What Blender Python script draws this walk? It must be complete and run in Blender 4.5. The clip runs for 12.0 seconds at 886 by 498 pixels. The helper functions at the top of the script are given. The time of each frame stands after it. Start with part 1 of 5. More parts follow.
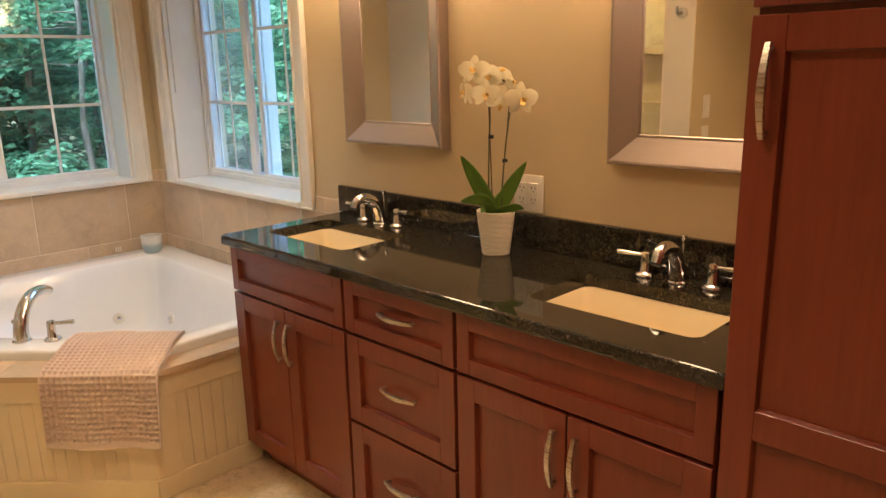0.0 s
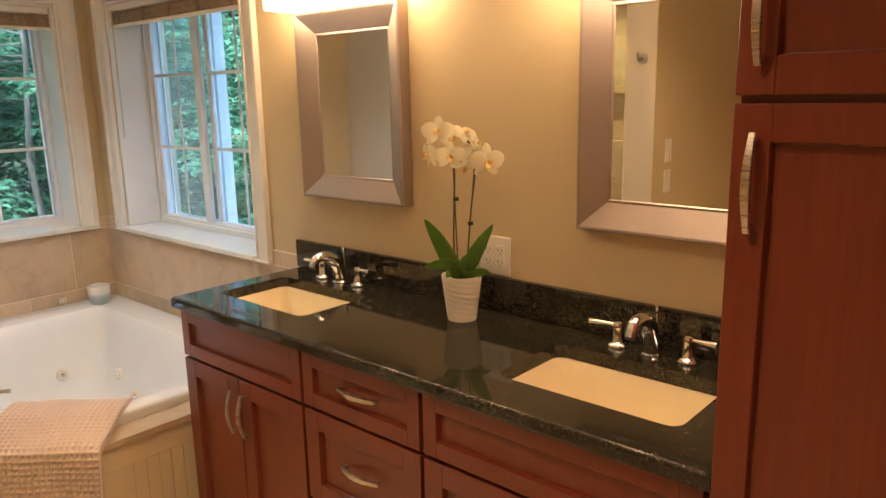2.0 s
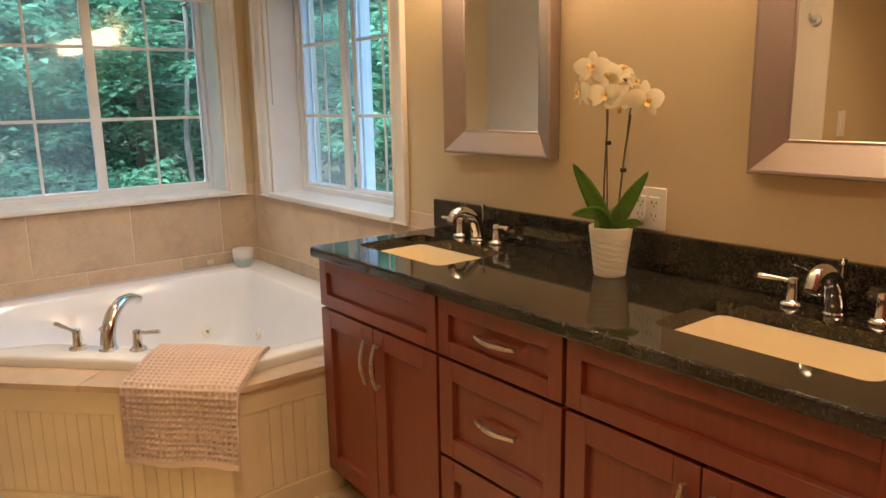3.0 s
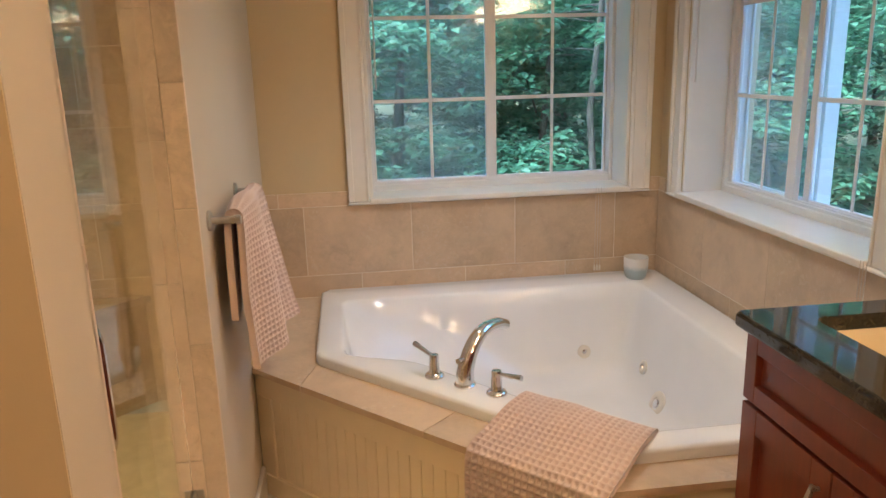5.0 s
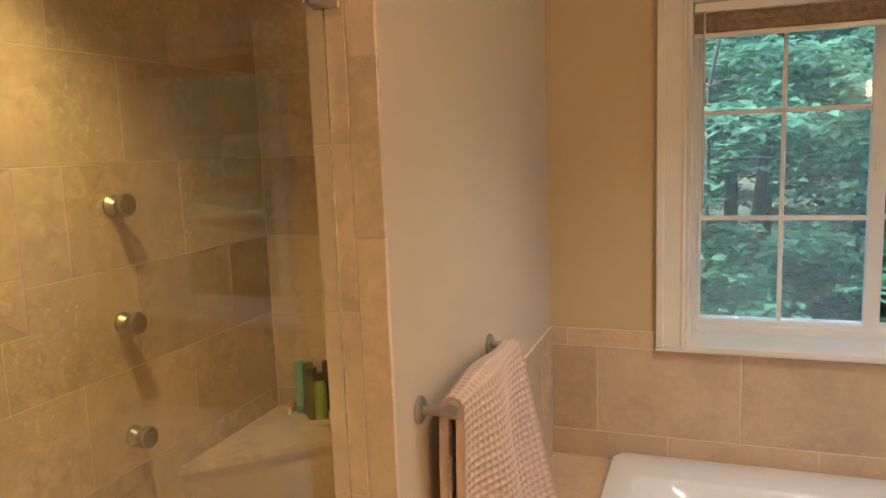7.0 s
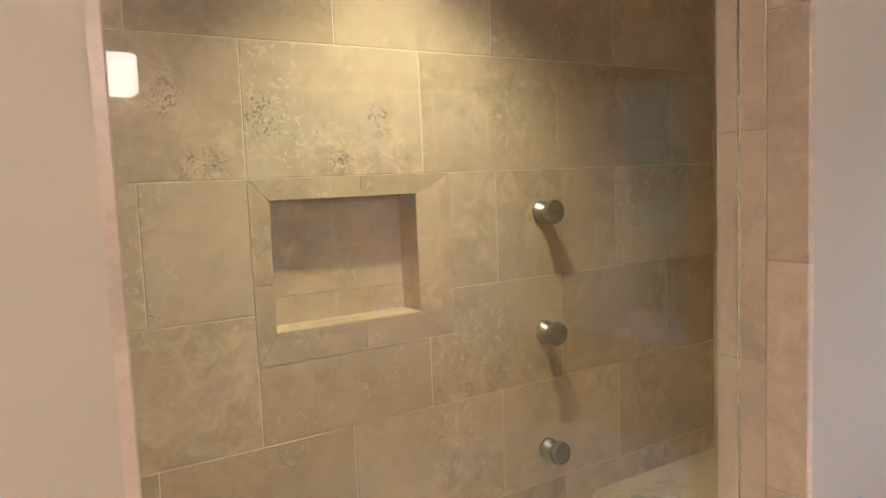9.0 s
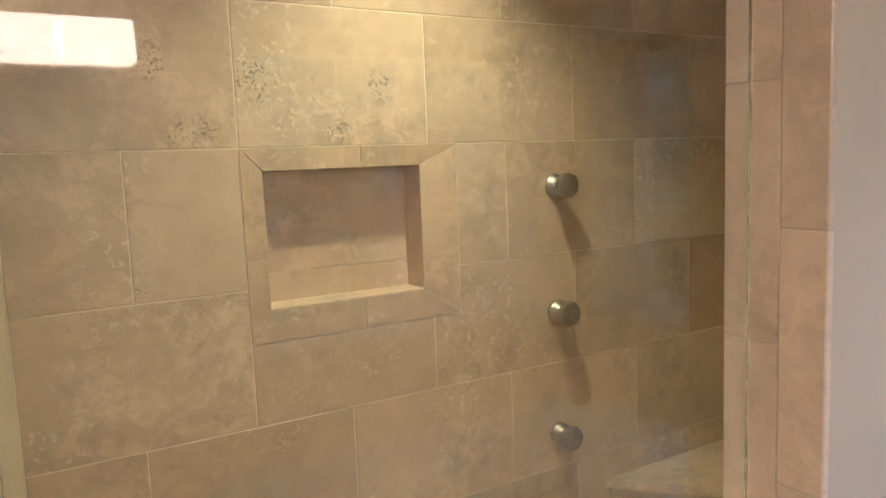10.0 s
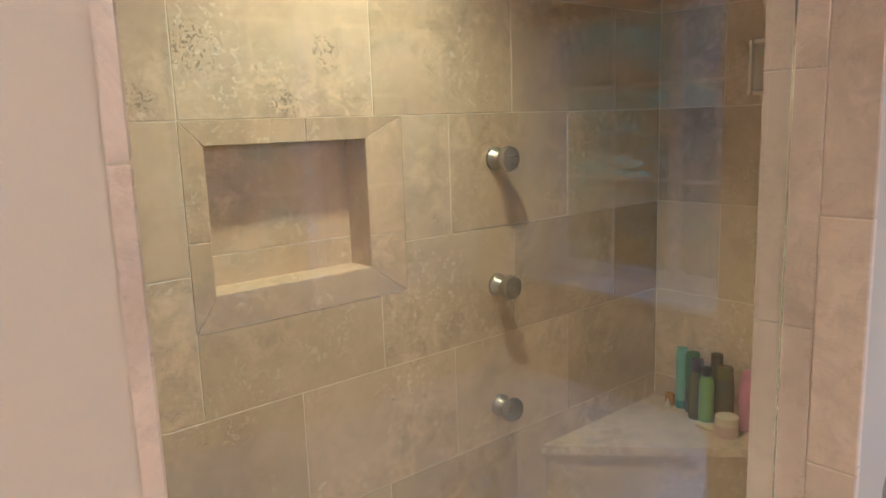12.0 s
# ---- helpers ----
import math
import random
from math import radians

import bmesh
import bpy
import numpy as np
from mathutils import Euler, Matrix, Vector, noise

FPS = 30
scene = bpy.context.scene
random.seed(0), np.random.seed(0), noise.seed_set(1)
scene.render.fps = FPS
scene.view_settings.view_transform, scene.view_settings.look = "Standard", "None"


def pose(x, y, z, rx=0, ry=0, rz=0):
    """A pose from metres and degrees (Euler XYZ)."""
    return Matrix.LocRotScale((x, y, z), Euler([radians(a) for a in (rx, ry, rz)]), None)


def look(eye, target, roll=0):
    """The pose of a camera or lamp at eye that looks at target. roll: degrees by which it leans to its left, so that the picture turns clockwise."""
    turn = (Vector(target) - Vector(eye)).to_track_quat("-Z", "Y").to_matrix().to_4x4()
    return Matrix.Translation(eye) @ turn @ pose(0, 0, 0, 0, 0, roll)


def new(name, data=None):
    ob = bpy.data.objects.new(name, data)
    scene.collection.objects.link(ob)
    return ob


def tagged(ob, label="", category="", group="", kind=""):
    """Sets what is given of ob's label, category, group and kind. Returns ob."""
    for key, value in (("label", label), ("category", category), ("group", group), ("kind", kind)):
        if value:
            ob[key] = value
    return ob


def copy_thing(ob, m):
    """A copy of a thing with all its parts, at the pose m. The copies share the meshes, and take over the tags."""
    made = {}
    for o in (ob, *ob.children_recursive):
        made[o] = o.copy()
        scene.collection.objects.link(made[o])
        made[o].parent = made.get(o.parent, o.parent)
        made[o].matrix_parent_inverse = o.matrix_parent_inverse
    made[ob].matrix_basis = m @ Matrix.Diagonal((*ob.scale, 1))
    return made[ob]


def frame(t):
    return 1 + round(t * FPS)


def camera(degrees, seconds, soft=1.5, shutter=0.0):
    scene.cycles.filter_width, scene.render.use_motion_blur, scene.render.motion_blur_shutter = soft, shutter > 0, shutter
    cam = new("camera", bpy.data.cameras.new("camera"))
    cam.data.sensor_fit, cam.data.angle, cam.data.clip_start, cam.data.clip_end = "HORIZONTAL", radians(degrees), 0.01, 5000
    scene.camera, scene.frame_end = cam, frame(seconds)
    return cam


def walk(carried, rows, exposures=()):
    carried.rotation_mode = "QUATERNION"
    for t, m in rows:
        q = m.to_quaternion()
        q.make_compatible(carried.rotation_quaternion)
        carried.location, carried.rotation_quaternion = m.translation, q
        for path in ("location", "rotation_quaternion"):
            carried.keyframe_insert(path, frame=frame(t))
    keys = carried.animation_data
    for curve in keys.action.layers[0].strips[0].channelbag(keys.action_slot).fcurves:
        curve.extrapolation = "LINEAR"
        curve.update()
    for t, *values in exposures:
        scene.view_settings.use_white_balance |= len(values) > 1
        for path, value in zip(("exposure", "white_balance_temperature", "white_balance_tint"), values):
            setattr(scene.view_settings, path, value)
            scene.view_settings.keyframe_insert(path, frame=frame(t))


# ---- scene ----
cam = camera(62.6, 12.0)
METRES, EYE, TILT, LEAN, TURN = 2.666, 1.44, 0.0, 0.0, 44.9
ROWS = [
    (0.0, 0.0, 0.0, 0.0, -0.33, -13.92, 1.31),
    (0.5, -0.0047, 0.0296, 0.003, -1.43, -14.02, 1.25),
    (1.0, 0.0032, 0.0421, 0.0149, -2.44, -13.89, 1.29),
    (1.5, 0.0016, 0.0365, 0.0368, -3.59, -13.14, 1.26),
    (2.0, -0.002, 0.0449, 0.0359, -3.49, -12.14, 1.18),
    (2.5, -0.0129, 0.0583, 0.0057, -0.0, -11.38, 1.03),
    (3.0, -0.0189, 0.0725, -0.0296, 6.78, -11.56, 1.03),
    (5.0, -0.129, 0.3274, -0.0006, 37.43, -14.07, 1.56),
    (5.5, -0.1448, 0.3946, 0.0072, 45.18, -13.64, 1.68),
    (6.0, -0.1807, 0.4586, 0.0516, 52.21, -12.48, 1.85),
    (6.5, -0.2112, 0.5041, 0.0653, 58.49, -10.17, 2.06),
    (7.0, -0.2579, 0.5387, 0.049, 65.06, -8.06, 2.1),
    (7.5, -0.3069, 0.5477, 0.0338, 74.12, -6.63, 2.21),
    (9.5, -0.3562, 0.6217, 0.036, 104.96, -5.79, 2.25),
    (10.0, -0.383, 0.6236, 0.0242, 104.42, -6.74, 2.23),
    (10.5, -0.4137, 0.6053, 0.0094, 103.01, -7.87, 2.21),
    (11.0, -0.4159, 0.5843, 0.0092, 100.66, -8.96, 2.11),
    (11.5, -0.4055, 0.562, 0.0199, 97.37, -9.68, 2.0),
    (12.0, -0.3922, 0.5512, 0.0362, 94.52, -9.95, 1.9),
]
# stops, white balance
EXPOSURES = [(0.0, 3.5, 5520, 6), (3.0, 3.46, 5480, 6), (5.0, 3.24, 5250, 7), (6.0, 3.22, 5750, 7), (7.0, 3.22, 5850, 8), (7.7, 3.24, 5500, 9), (9.3, 3.40, 4050, 7), (10.5, 3.40, 4300, 8), (12.0, 3.46, 3950, 8)]
walk(cam, [(t, pose(0, 0, EYE, TILT, LEAN, TURN) @ pose(METRES * x, METRES * y, METRES * z, 90 + pitch, roll, yaw)) for t, x, y, z, yaw, pitch, roll in ROWS], exposures=EXPOSURES)

# ---- world, sun, lamps ----
world = bpy.data.worlds.new("sky_world")
scene.world = world
world.use_nodes = True
wn = world.node_tree.nodes
sky = wn.new("ShaderNodeTexSky")
sky.sky_type = "NISHITA"
sky.sun_disc = False
sky.sun_elevation, sky.sun_rotation = radians(55), radians(142)
wn["Background"].inputs["Strength"].default_value = 0.15
world.node_tree.links.new(sky.outputs[0], wn["Background"].inputs["Color"])
sun_data = bpy.data.lights.new("sun", "SUN")
sun_data.energy, sun_data.angle, sun_data.color = 2.8, radians(45), (1.0, 0.97, 0.9)
sun = new("sun", sun_data)
sun.matrix_world = look((0, 0, 30), Vector((0, 0, 30)) - Vector((0.353, -0.452, 0.819)))

SHADE_GLOW = 3.0      # vanity lamp shades
SHOWER_WATTS = 7.2    # recessed shower downlight
CEILING_WATTS = 6.0   # recessed room downlights
TUB_WATTS = 5.0       # recessed downlight over the tub


# ---- materials ----
class Nodes:
    """A material's node tree with short calls."""

    def __init__(self, name):
        self.mat = bpy.data.materials.new(name)
        self.mat.use_nodes = True
        self.tree = self.mat.node_tree
        self.bsdf = self.tree.nodes["Principled BSDF"]

    def node(self, kind, **inputs):
        n = self.tree.nodes.new(kind)
        for key, value in inputs.items():
            self.put(n.inputs[key.replace("_", " ")], value)
        return n

    def put(self, socket, value):
        if isinstance(value, bpy.types.NodeSocket):
            self.tree.links.new(value, socket)
        else:
            socket.default_value = value

    def set(self, **inputs):
        for key, value in inputs.items():
            self.put(self.bsdf.inputs[key.replace("_", " ")], value)

    def ramp(self, fac, *stops):
        n = self.node("ShaderNodeValToRGB", Fac=fac)
        els = n.color_ramp.elements
        while len(els) < len(stops):
            els.new(0.5)
        for el, (p, c) in zip(els, stops):
            el.position, el.color = p, (*c, 1) if len(c) == 3 else c
        return n.outputs[0]

    def noise(self, vec, scale, detail=4.0, rough=0.55, distort=0.0):
        return self.node("ShaderNodeTexNoise", Vector=vec, Scale=scale, Detail=detail, Roughness=rough, Distortion=distort).outputs["Fac"]

    def mix(self, fac, a, b, blend="MIX"):
        n = self.node("ShaderNodeMix")
        n.data_type, n.blend_type = "RGBA", blend
        self.put(n.inputs[0], fac), self.put(n.inputs[6], a), self.put(n.inputs[7], b)
        return n.outputs[2]

    def math(self, op, a, b=0.0):
        n = self.node("ShaderNodeMath")
        n.operation = op
        self.put(n.inputs[0], a), self.put(n.inputs[1], b)
        return n.outputs[0]

    def coords(self, scale=(1, 1, 1), shift=False, kind="Object"):
        if kind == "World":
            vec = self.node("ShaderNodeNewGeometry").outputs["Position"]
        else:
            vec = self.node("ShaderNodeTexCoord").outputs[kind]
        m = self.node("ShaderNodeMapping", Vector=vec, Scale=scale)
        if shift:
            r = self.node("ShaderNodeObjectInfo").outputs["Random"]
            c = self.node("ShaderNodeCombineXYZ", X=self.math("MULTIPLY", r, 17.0), Y=self.math("MULTIPLY", r, 31.0), Z=self.math("MULTIPLY", r, 11.0))
            self.put(m.inputs["Location"], c.outputs[0])
        return m.outputs[0]

    def bump(self, height, strength=0.2, distance=0.01):
        self.put(self.bsdf.inputs["Normal"], self.node("ShaderNodeBump", Height=height, Strength=strength, Distance=distance).outputs[0])


def c4(c):
    return (*c, 1.0)


def plain(name, colour, rough=0.5, metal=0.0, vary=0.12, scale=6.0, bump=0.05, grain=120.0, **more):
    """A surface with soft stains, fine grain and uneven gloss."""
    n = Nodes(name)
    v = n.coords()
    big, fine = n.noise(v, scale), n.noise(v, grain, 3)
    dark = tuple(x * (1 - vary) for x in colour)
    light = tuple(min(1, x * (1 + vary * 0.6)) for x in colour)
    n.set(Base_Color=n.ramp(big, (0.3, dark), (0.7, light)), Metallic=metal,
          Roughness=n.ramp(fine, (0.2, (rough * 0.85,) * 3), (0.8, (min(1, rough * 1.15),) * 3)), **more)
    if bump:
        n.bump(fine, bump, 0.002)
    return n.mat


def wall_paint(name, colour):
    n = Nodes(name)
    v = n.coords(kind="World")
    big, orange_peel = n.noise(v, 1.3, 3), n.noise(v, 260, 2)
    n.set(Base_Color=n.ramp(big, (0.3, tuple(x * 0.95 for x in colour)), (0.7, tuple(x * 1.03 for x in colour))), Roughness=0.55)
    n.bump(orange_peel, 0.10, 0.001)
    return n.mat


def cherry_wood():
    n = Nodes("cherry_stained_wood")
    v = n.coords((26, 26, 1.6), shift=True, kind="World")
    w = n.coords((3, 3, 0.9), kind="World")
    grain, blot = n.noise(v, 3.0, 6, 0.62, 0.4), n.noise(w, 2.2, 3)
    a = n.ramp(grain, (0.25, (0.125, 0.019, 0.006)), (0.55, (0.165, 0.027, 0.009)), (0.8, (0.200, 0.037, 0.012)))
    n.set(Base_Color=n.mix(n.math("MULTIPLY", blot, 0.4), a, c4((0.12, 0.017, 0.006))), Roughness=n.ramp(grain, (0.2, (0.30,) * 3), (0.8, (0.42,) * 3)),
          Coat_Weight=0.25, Coat_Roughness=0.25)
    n.bump(grain, 0.06, 0.001)
    return n.mat


def granite():
    n = Nodes("black_granite")
    v = n.coords(kind="World")
    cells = n.node("ShaderNodeTexVoronoi", Vector=v, Scale=260.0)
    fleck = n.noise(v, 130, 3, 0.7)
    big = n.noise(v, 36, 5)
    base = n.ramp(n.math("MULTIPLY", cells.outputs["Color"], big), (0.12, (0.009, 0.009, 0.007)), (0.30, (0.021, 0.018, 0.013)), (0.52, (0.062, 0.050, 0.032)))
    base = n.mix(n.ramp(n.noise(v, 75, 4, 0.65, 0.8), (0.62, (0, 0, 0)), (0.68, (0.35,) * 3)), base, c4((0.060, 0.047, 0.030)))
    n.set(Base_Color=n.mix(n.ramp(fleck, (0.64, (0, 0, 0)), (0.70, (1, 1, 1))), base, c4((0.15, 0.125, 0.085))), Roughness=0.055, Specular_IOR_Level=0.6)
    return n.mat


def travertine(name, tone=(0.56, 0.43, 0.29), rough=0.34, figure=1.0, crazed=()):
    """Filled honed travertine: clouds, drifted veins, small pits; each tile its own."""
    n = Nodes(name)
    v = n.coords(shift=True, kind="World")
    cloud = n.noise(v, 5.5, 6, 0.62, 0.3)
    mottle = n.noise(v, 34, 6, 0.7, 0.5)
    drift = n.noise(n.coords((1, 1, 1.7), shift=True, kind="World"), 8.0, 8, 0.7, 2.2)
    rnd = n.node("ShaderNodeObjectInfo").outputs["Random"]
    d, l = tuple(x * 0.84 for x in tone), tuple(min(1, x * 1.09) for x in tone)
    base = n.ramp(cloud, (0.32, d), (0.5, tone), (0.68, l))
    # broad drifts of paler and darker stone, fossil clusters kept to loose patches
    drifts = n.noise(n.coords((1, 1, 1.4), shift=True, kind="World"), 3.2, 5, 0.6, 0.9)
    base = n.mix(n.math("MULTIPLY", n.ramp(drifts, (0.50, (0, 0, 0)), (0.72, (0.5,) * 3)), 0.7), base, c4(tuple(x * 0.80 for x in tone)))
    busy = n.ramp(n.noise(v, 2.6, 3, 0.5), (0.45, (0.25,) * 3), (0.60, (1, 1, 1)))
    swirl = n.noise(v, 17, 8, 0.70, 0.7)
    base = n.mix(n.math("MULTIPLY", n.ramp(swirl, (0.50, (0.0,) * 3), (0.60, (0.80 * figure,) * 3)), busy), base, c4(tuple(min(1, x * 1.24) for x in tone)))
    base = n.mix(n.math("MULTIPLY", n.ramp(swirl, (0.36, (0.60 * figure,) * 3), (0.46, (0.0,) * 3)), busy), base, c4(tuple(x * 0.70 for x in tone)))
    vein = n.ramp(drift, (0.482, (0, 0, 0)), (0.5, (1, 1, 1)), (0.518, (0, 0, 0)))
    base = n.mix(n.math("MULTIPLY", n.math("MULTIPLY", vein, busy), 0.40 * figure), base, c4(tuple(x * 0.55 for x in tone)))
    pale = n.math("MULTIPLY", n.ramp(n.noise(v, 55, 5, 0.6, 0.8), (0.555, (0, 0, 0)), (0.62, (1, 1, 1))), n.ramp(n.noise(v, 3.7, 2), (0.46, (0, 0, 0)), (0.62, (1, 1, 1))))
    base = n.mix(n.math("MULTIPLY", pale, min(0.85, 0.75 * figure)), base, c4((0.74, 0.66, 0.54)))
    dark_pit = n.math("MULTIPLY", n.ramp(n.noise(v, 42, 5, 0.72, 1.3), (0.61, (0, 0, 0)), (0.65, (1, 1, 1))), n.ramp(n.noise(v, 3.3, 2), (0.60, (0, 0, 0)), (0.68, (1, 1, 1))))
    for p, r in crazed:
        place = n.node("ShaderNodeVectorMath", Vector=n.coords(kind="World"))
        place.operation = "DISTANCE"
        place.inputs[1].default_value = p
        near = n.ramp(n.math("ADD", place.outputs["Value"], n.math("MULTIPLY", n.noise(v, 22, 3), r * 0.9)), (r * 0.9, (1, 1, 1)), (r * 1.5, (0, 0, 0)))
        dark_pit = n.math("MAXIMUM", dark_pit, n.math("MULTIPLY", near, n.ramp(n.noise(v, 75, 4, 0.6, 1.5), (0.545, (0, 0, 0)), (0.59, (1, 1, 1)))))
    base = n.mix(n.math("MULTIPLY", dark_pit, min(0.85, 0.7 * figure)), base, c4((0.22, 0.18, 0.14)))
    shade = n.ramp(rnd, (0.0, (0.86, 0.84, 0.80)), (0.5, (1, 1, 1)), (1.0, (1.06, 1.04, 1.02)))
    n.set(Base_Color=n.mix(1.0, base, shade, "MULTIPLY"), Roughness=n.ramp(mottle, (0.3, (rough * 0.8,) * 3), (0.7, (rough * 1.3,) * 3)))
    n.bump(n.math("SUBTRACT", n.math("MULTIPLY", mottle, 0.4), n.math("ADD", dark_pit, n.math("MULTIPLY", pale, 0.3))), 0.22, 0.002)
    return n.mat


def brushed(name, colour, rough=0.32, along="x"):
    n = Nodes(name)
    s = (2, 160, 160) if along == "x" else (160, 160, 2)
    lines = n.noise(n.coords(s), 2.0, 3, 0.6)
    n.set(Base_Color=n.ramp(lines, (0.3, tuple(x * 0.86 for x in colour)), (0.7, colour)), Metallic=1.0, Roughness=n.ramp(lines, (0.3, (rough * 0.85,) * 3), (0.7, (rough * 1.25,) * 3)))
    n.bump(lines, 0.05, 0.001)
    return n.mat


def glass(name, tint=(1, 1, 1), ior=1.45):
    n = Nodes(name)
    smear = n.noise(n.coords(), 9.0, 4)
    n.set(Base_Color=n.ramp(smear, (0.3, tint), (0.8, tuple(x * 0.985 for x in tint))), Transmission_Weight=1.0, IOR=ior, Roughness=0.0)
    return n.mat


def screen_mesh():
    """Fine grey insect screen: mostly open, its threads catching the daylight."""
    n = Nodes("insect_screen")
    v = n.noise(n.coords(), 6.0, 3)
    grey = n.ramp(v, (0.3, (0.48, 0.51, 0.52)), (0.7, (0.54, 0.57, 0.58)))
    hole = n.node("ShaderNodeBsdfTransparent")
    thread = n.node("ShaderNodeBsdfTranslucent", Color=grey)
    n.set(Base_Color=grey, Roughness=0.8)
    both, m = n.node("ShaderNodeMixShader", Fac=0.5), n.node("ShaderNodeMixShader", Fac=0.17)
    n.tree.links.new(n.bsdf.outputs[0], both.inputs[1]), n.tree.links.new(thread.outputs[0], both.inputs[2])
    n.tree.links.new(hole.outputs[0], m.inputs[1]), n.tree.links.new(both.outputs[0], m.inputs[2])
    n.tree.links.new(m.outputs[0], n.tree.nodes["Material Output"].inputs["Surface"])
    return n.mat


def glow(name, colour, strength, base=(0.8, 0.75, 0.68)):
    n = Nodes(name)
    v = n.noise(n.coords(), 14.0, 3)
    n.set(Base_Color=c4(base), Roughness=0.4, Emission_Color=n.ramp(v, (0.3, tuple(x * 0.9 for x in colour)), (0.7, colour)), Emission_Strength=strength)
    return n.mat


def cloth(name, colour):
    n = Nodes(name)
    v = n.coords()
    fuzz, soil = n.noise(v, 700, 2), n.noise(v, 5, 3)
    n.set(Base_Color=n.mix(soil, c4(tuple(x * 0.9 for x in colour)), c4(colour)), Roughness=0.95, Sheen_Weight=0.3, Sheen_Roughness=0.6)
    n.bump(fuzz, 0.35, 0.0015)
    return n.mat


def leaf_mat(name, dark, light, rough=0.45, per_island=True):
    n = Nodes(name)
    if per_island:
        r = n.node("ShaderNodeNewGeometry").outputs["Random Per Island"]
    else:
        r = n.noise(n.coords(), 20, 3)
    col = n.ramp(r, (0.0, dark), (0.6, light), (1.0, tuple(min(1, x * 1.35) for x in light)))
    n.set(Base_Color=col, Roughness=rough, Subsurface_Weight=0.0)
    t = n.node("ShaderNodeBsdfTranslucent", Color=col)
    m = n.node("ShaderNodeMixShader", Fac=0.55)
    n.tree.links.new(n.bsdf.outputs[0], m.inputs[1]), n.tree.links.new(t.outputs[0], m.inputs[2])
    n.tree.links.new(m.outputs[0], n.tree.nodes["Material Output"].inputs["Surface"])
    return n.mat


def bark_mat():
    n = Nodes("bark")
    v = n.coords((9, 9, 2), kind="World")
    a = n.noise(v, 2.0, 6, 0.65, 0.5)
    n.set(Base_Color=n.ramp(a, (0.3, (0.035, 0.03, 0.024)), (0.6, (0.11, 0.10, 0.085)), (0.8, (0.2, 0.19, 0.17))), Roughness=0.9)
    n.bump(a, 0.6, 0.03)
    return n.mat


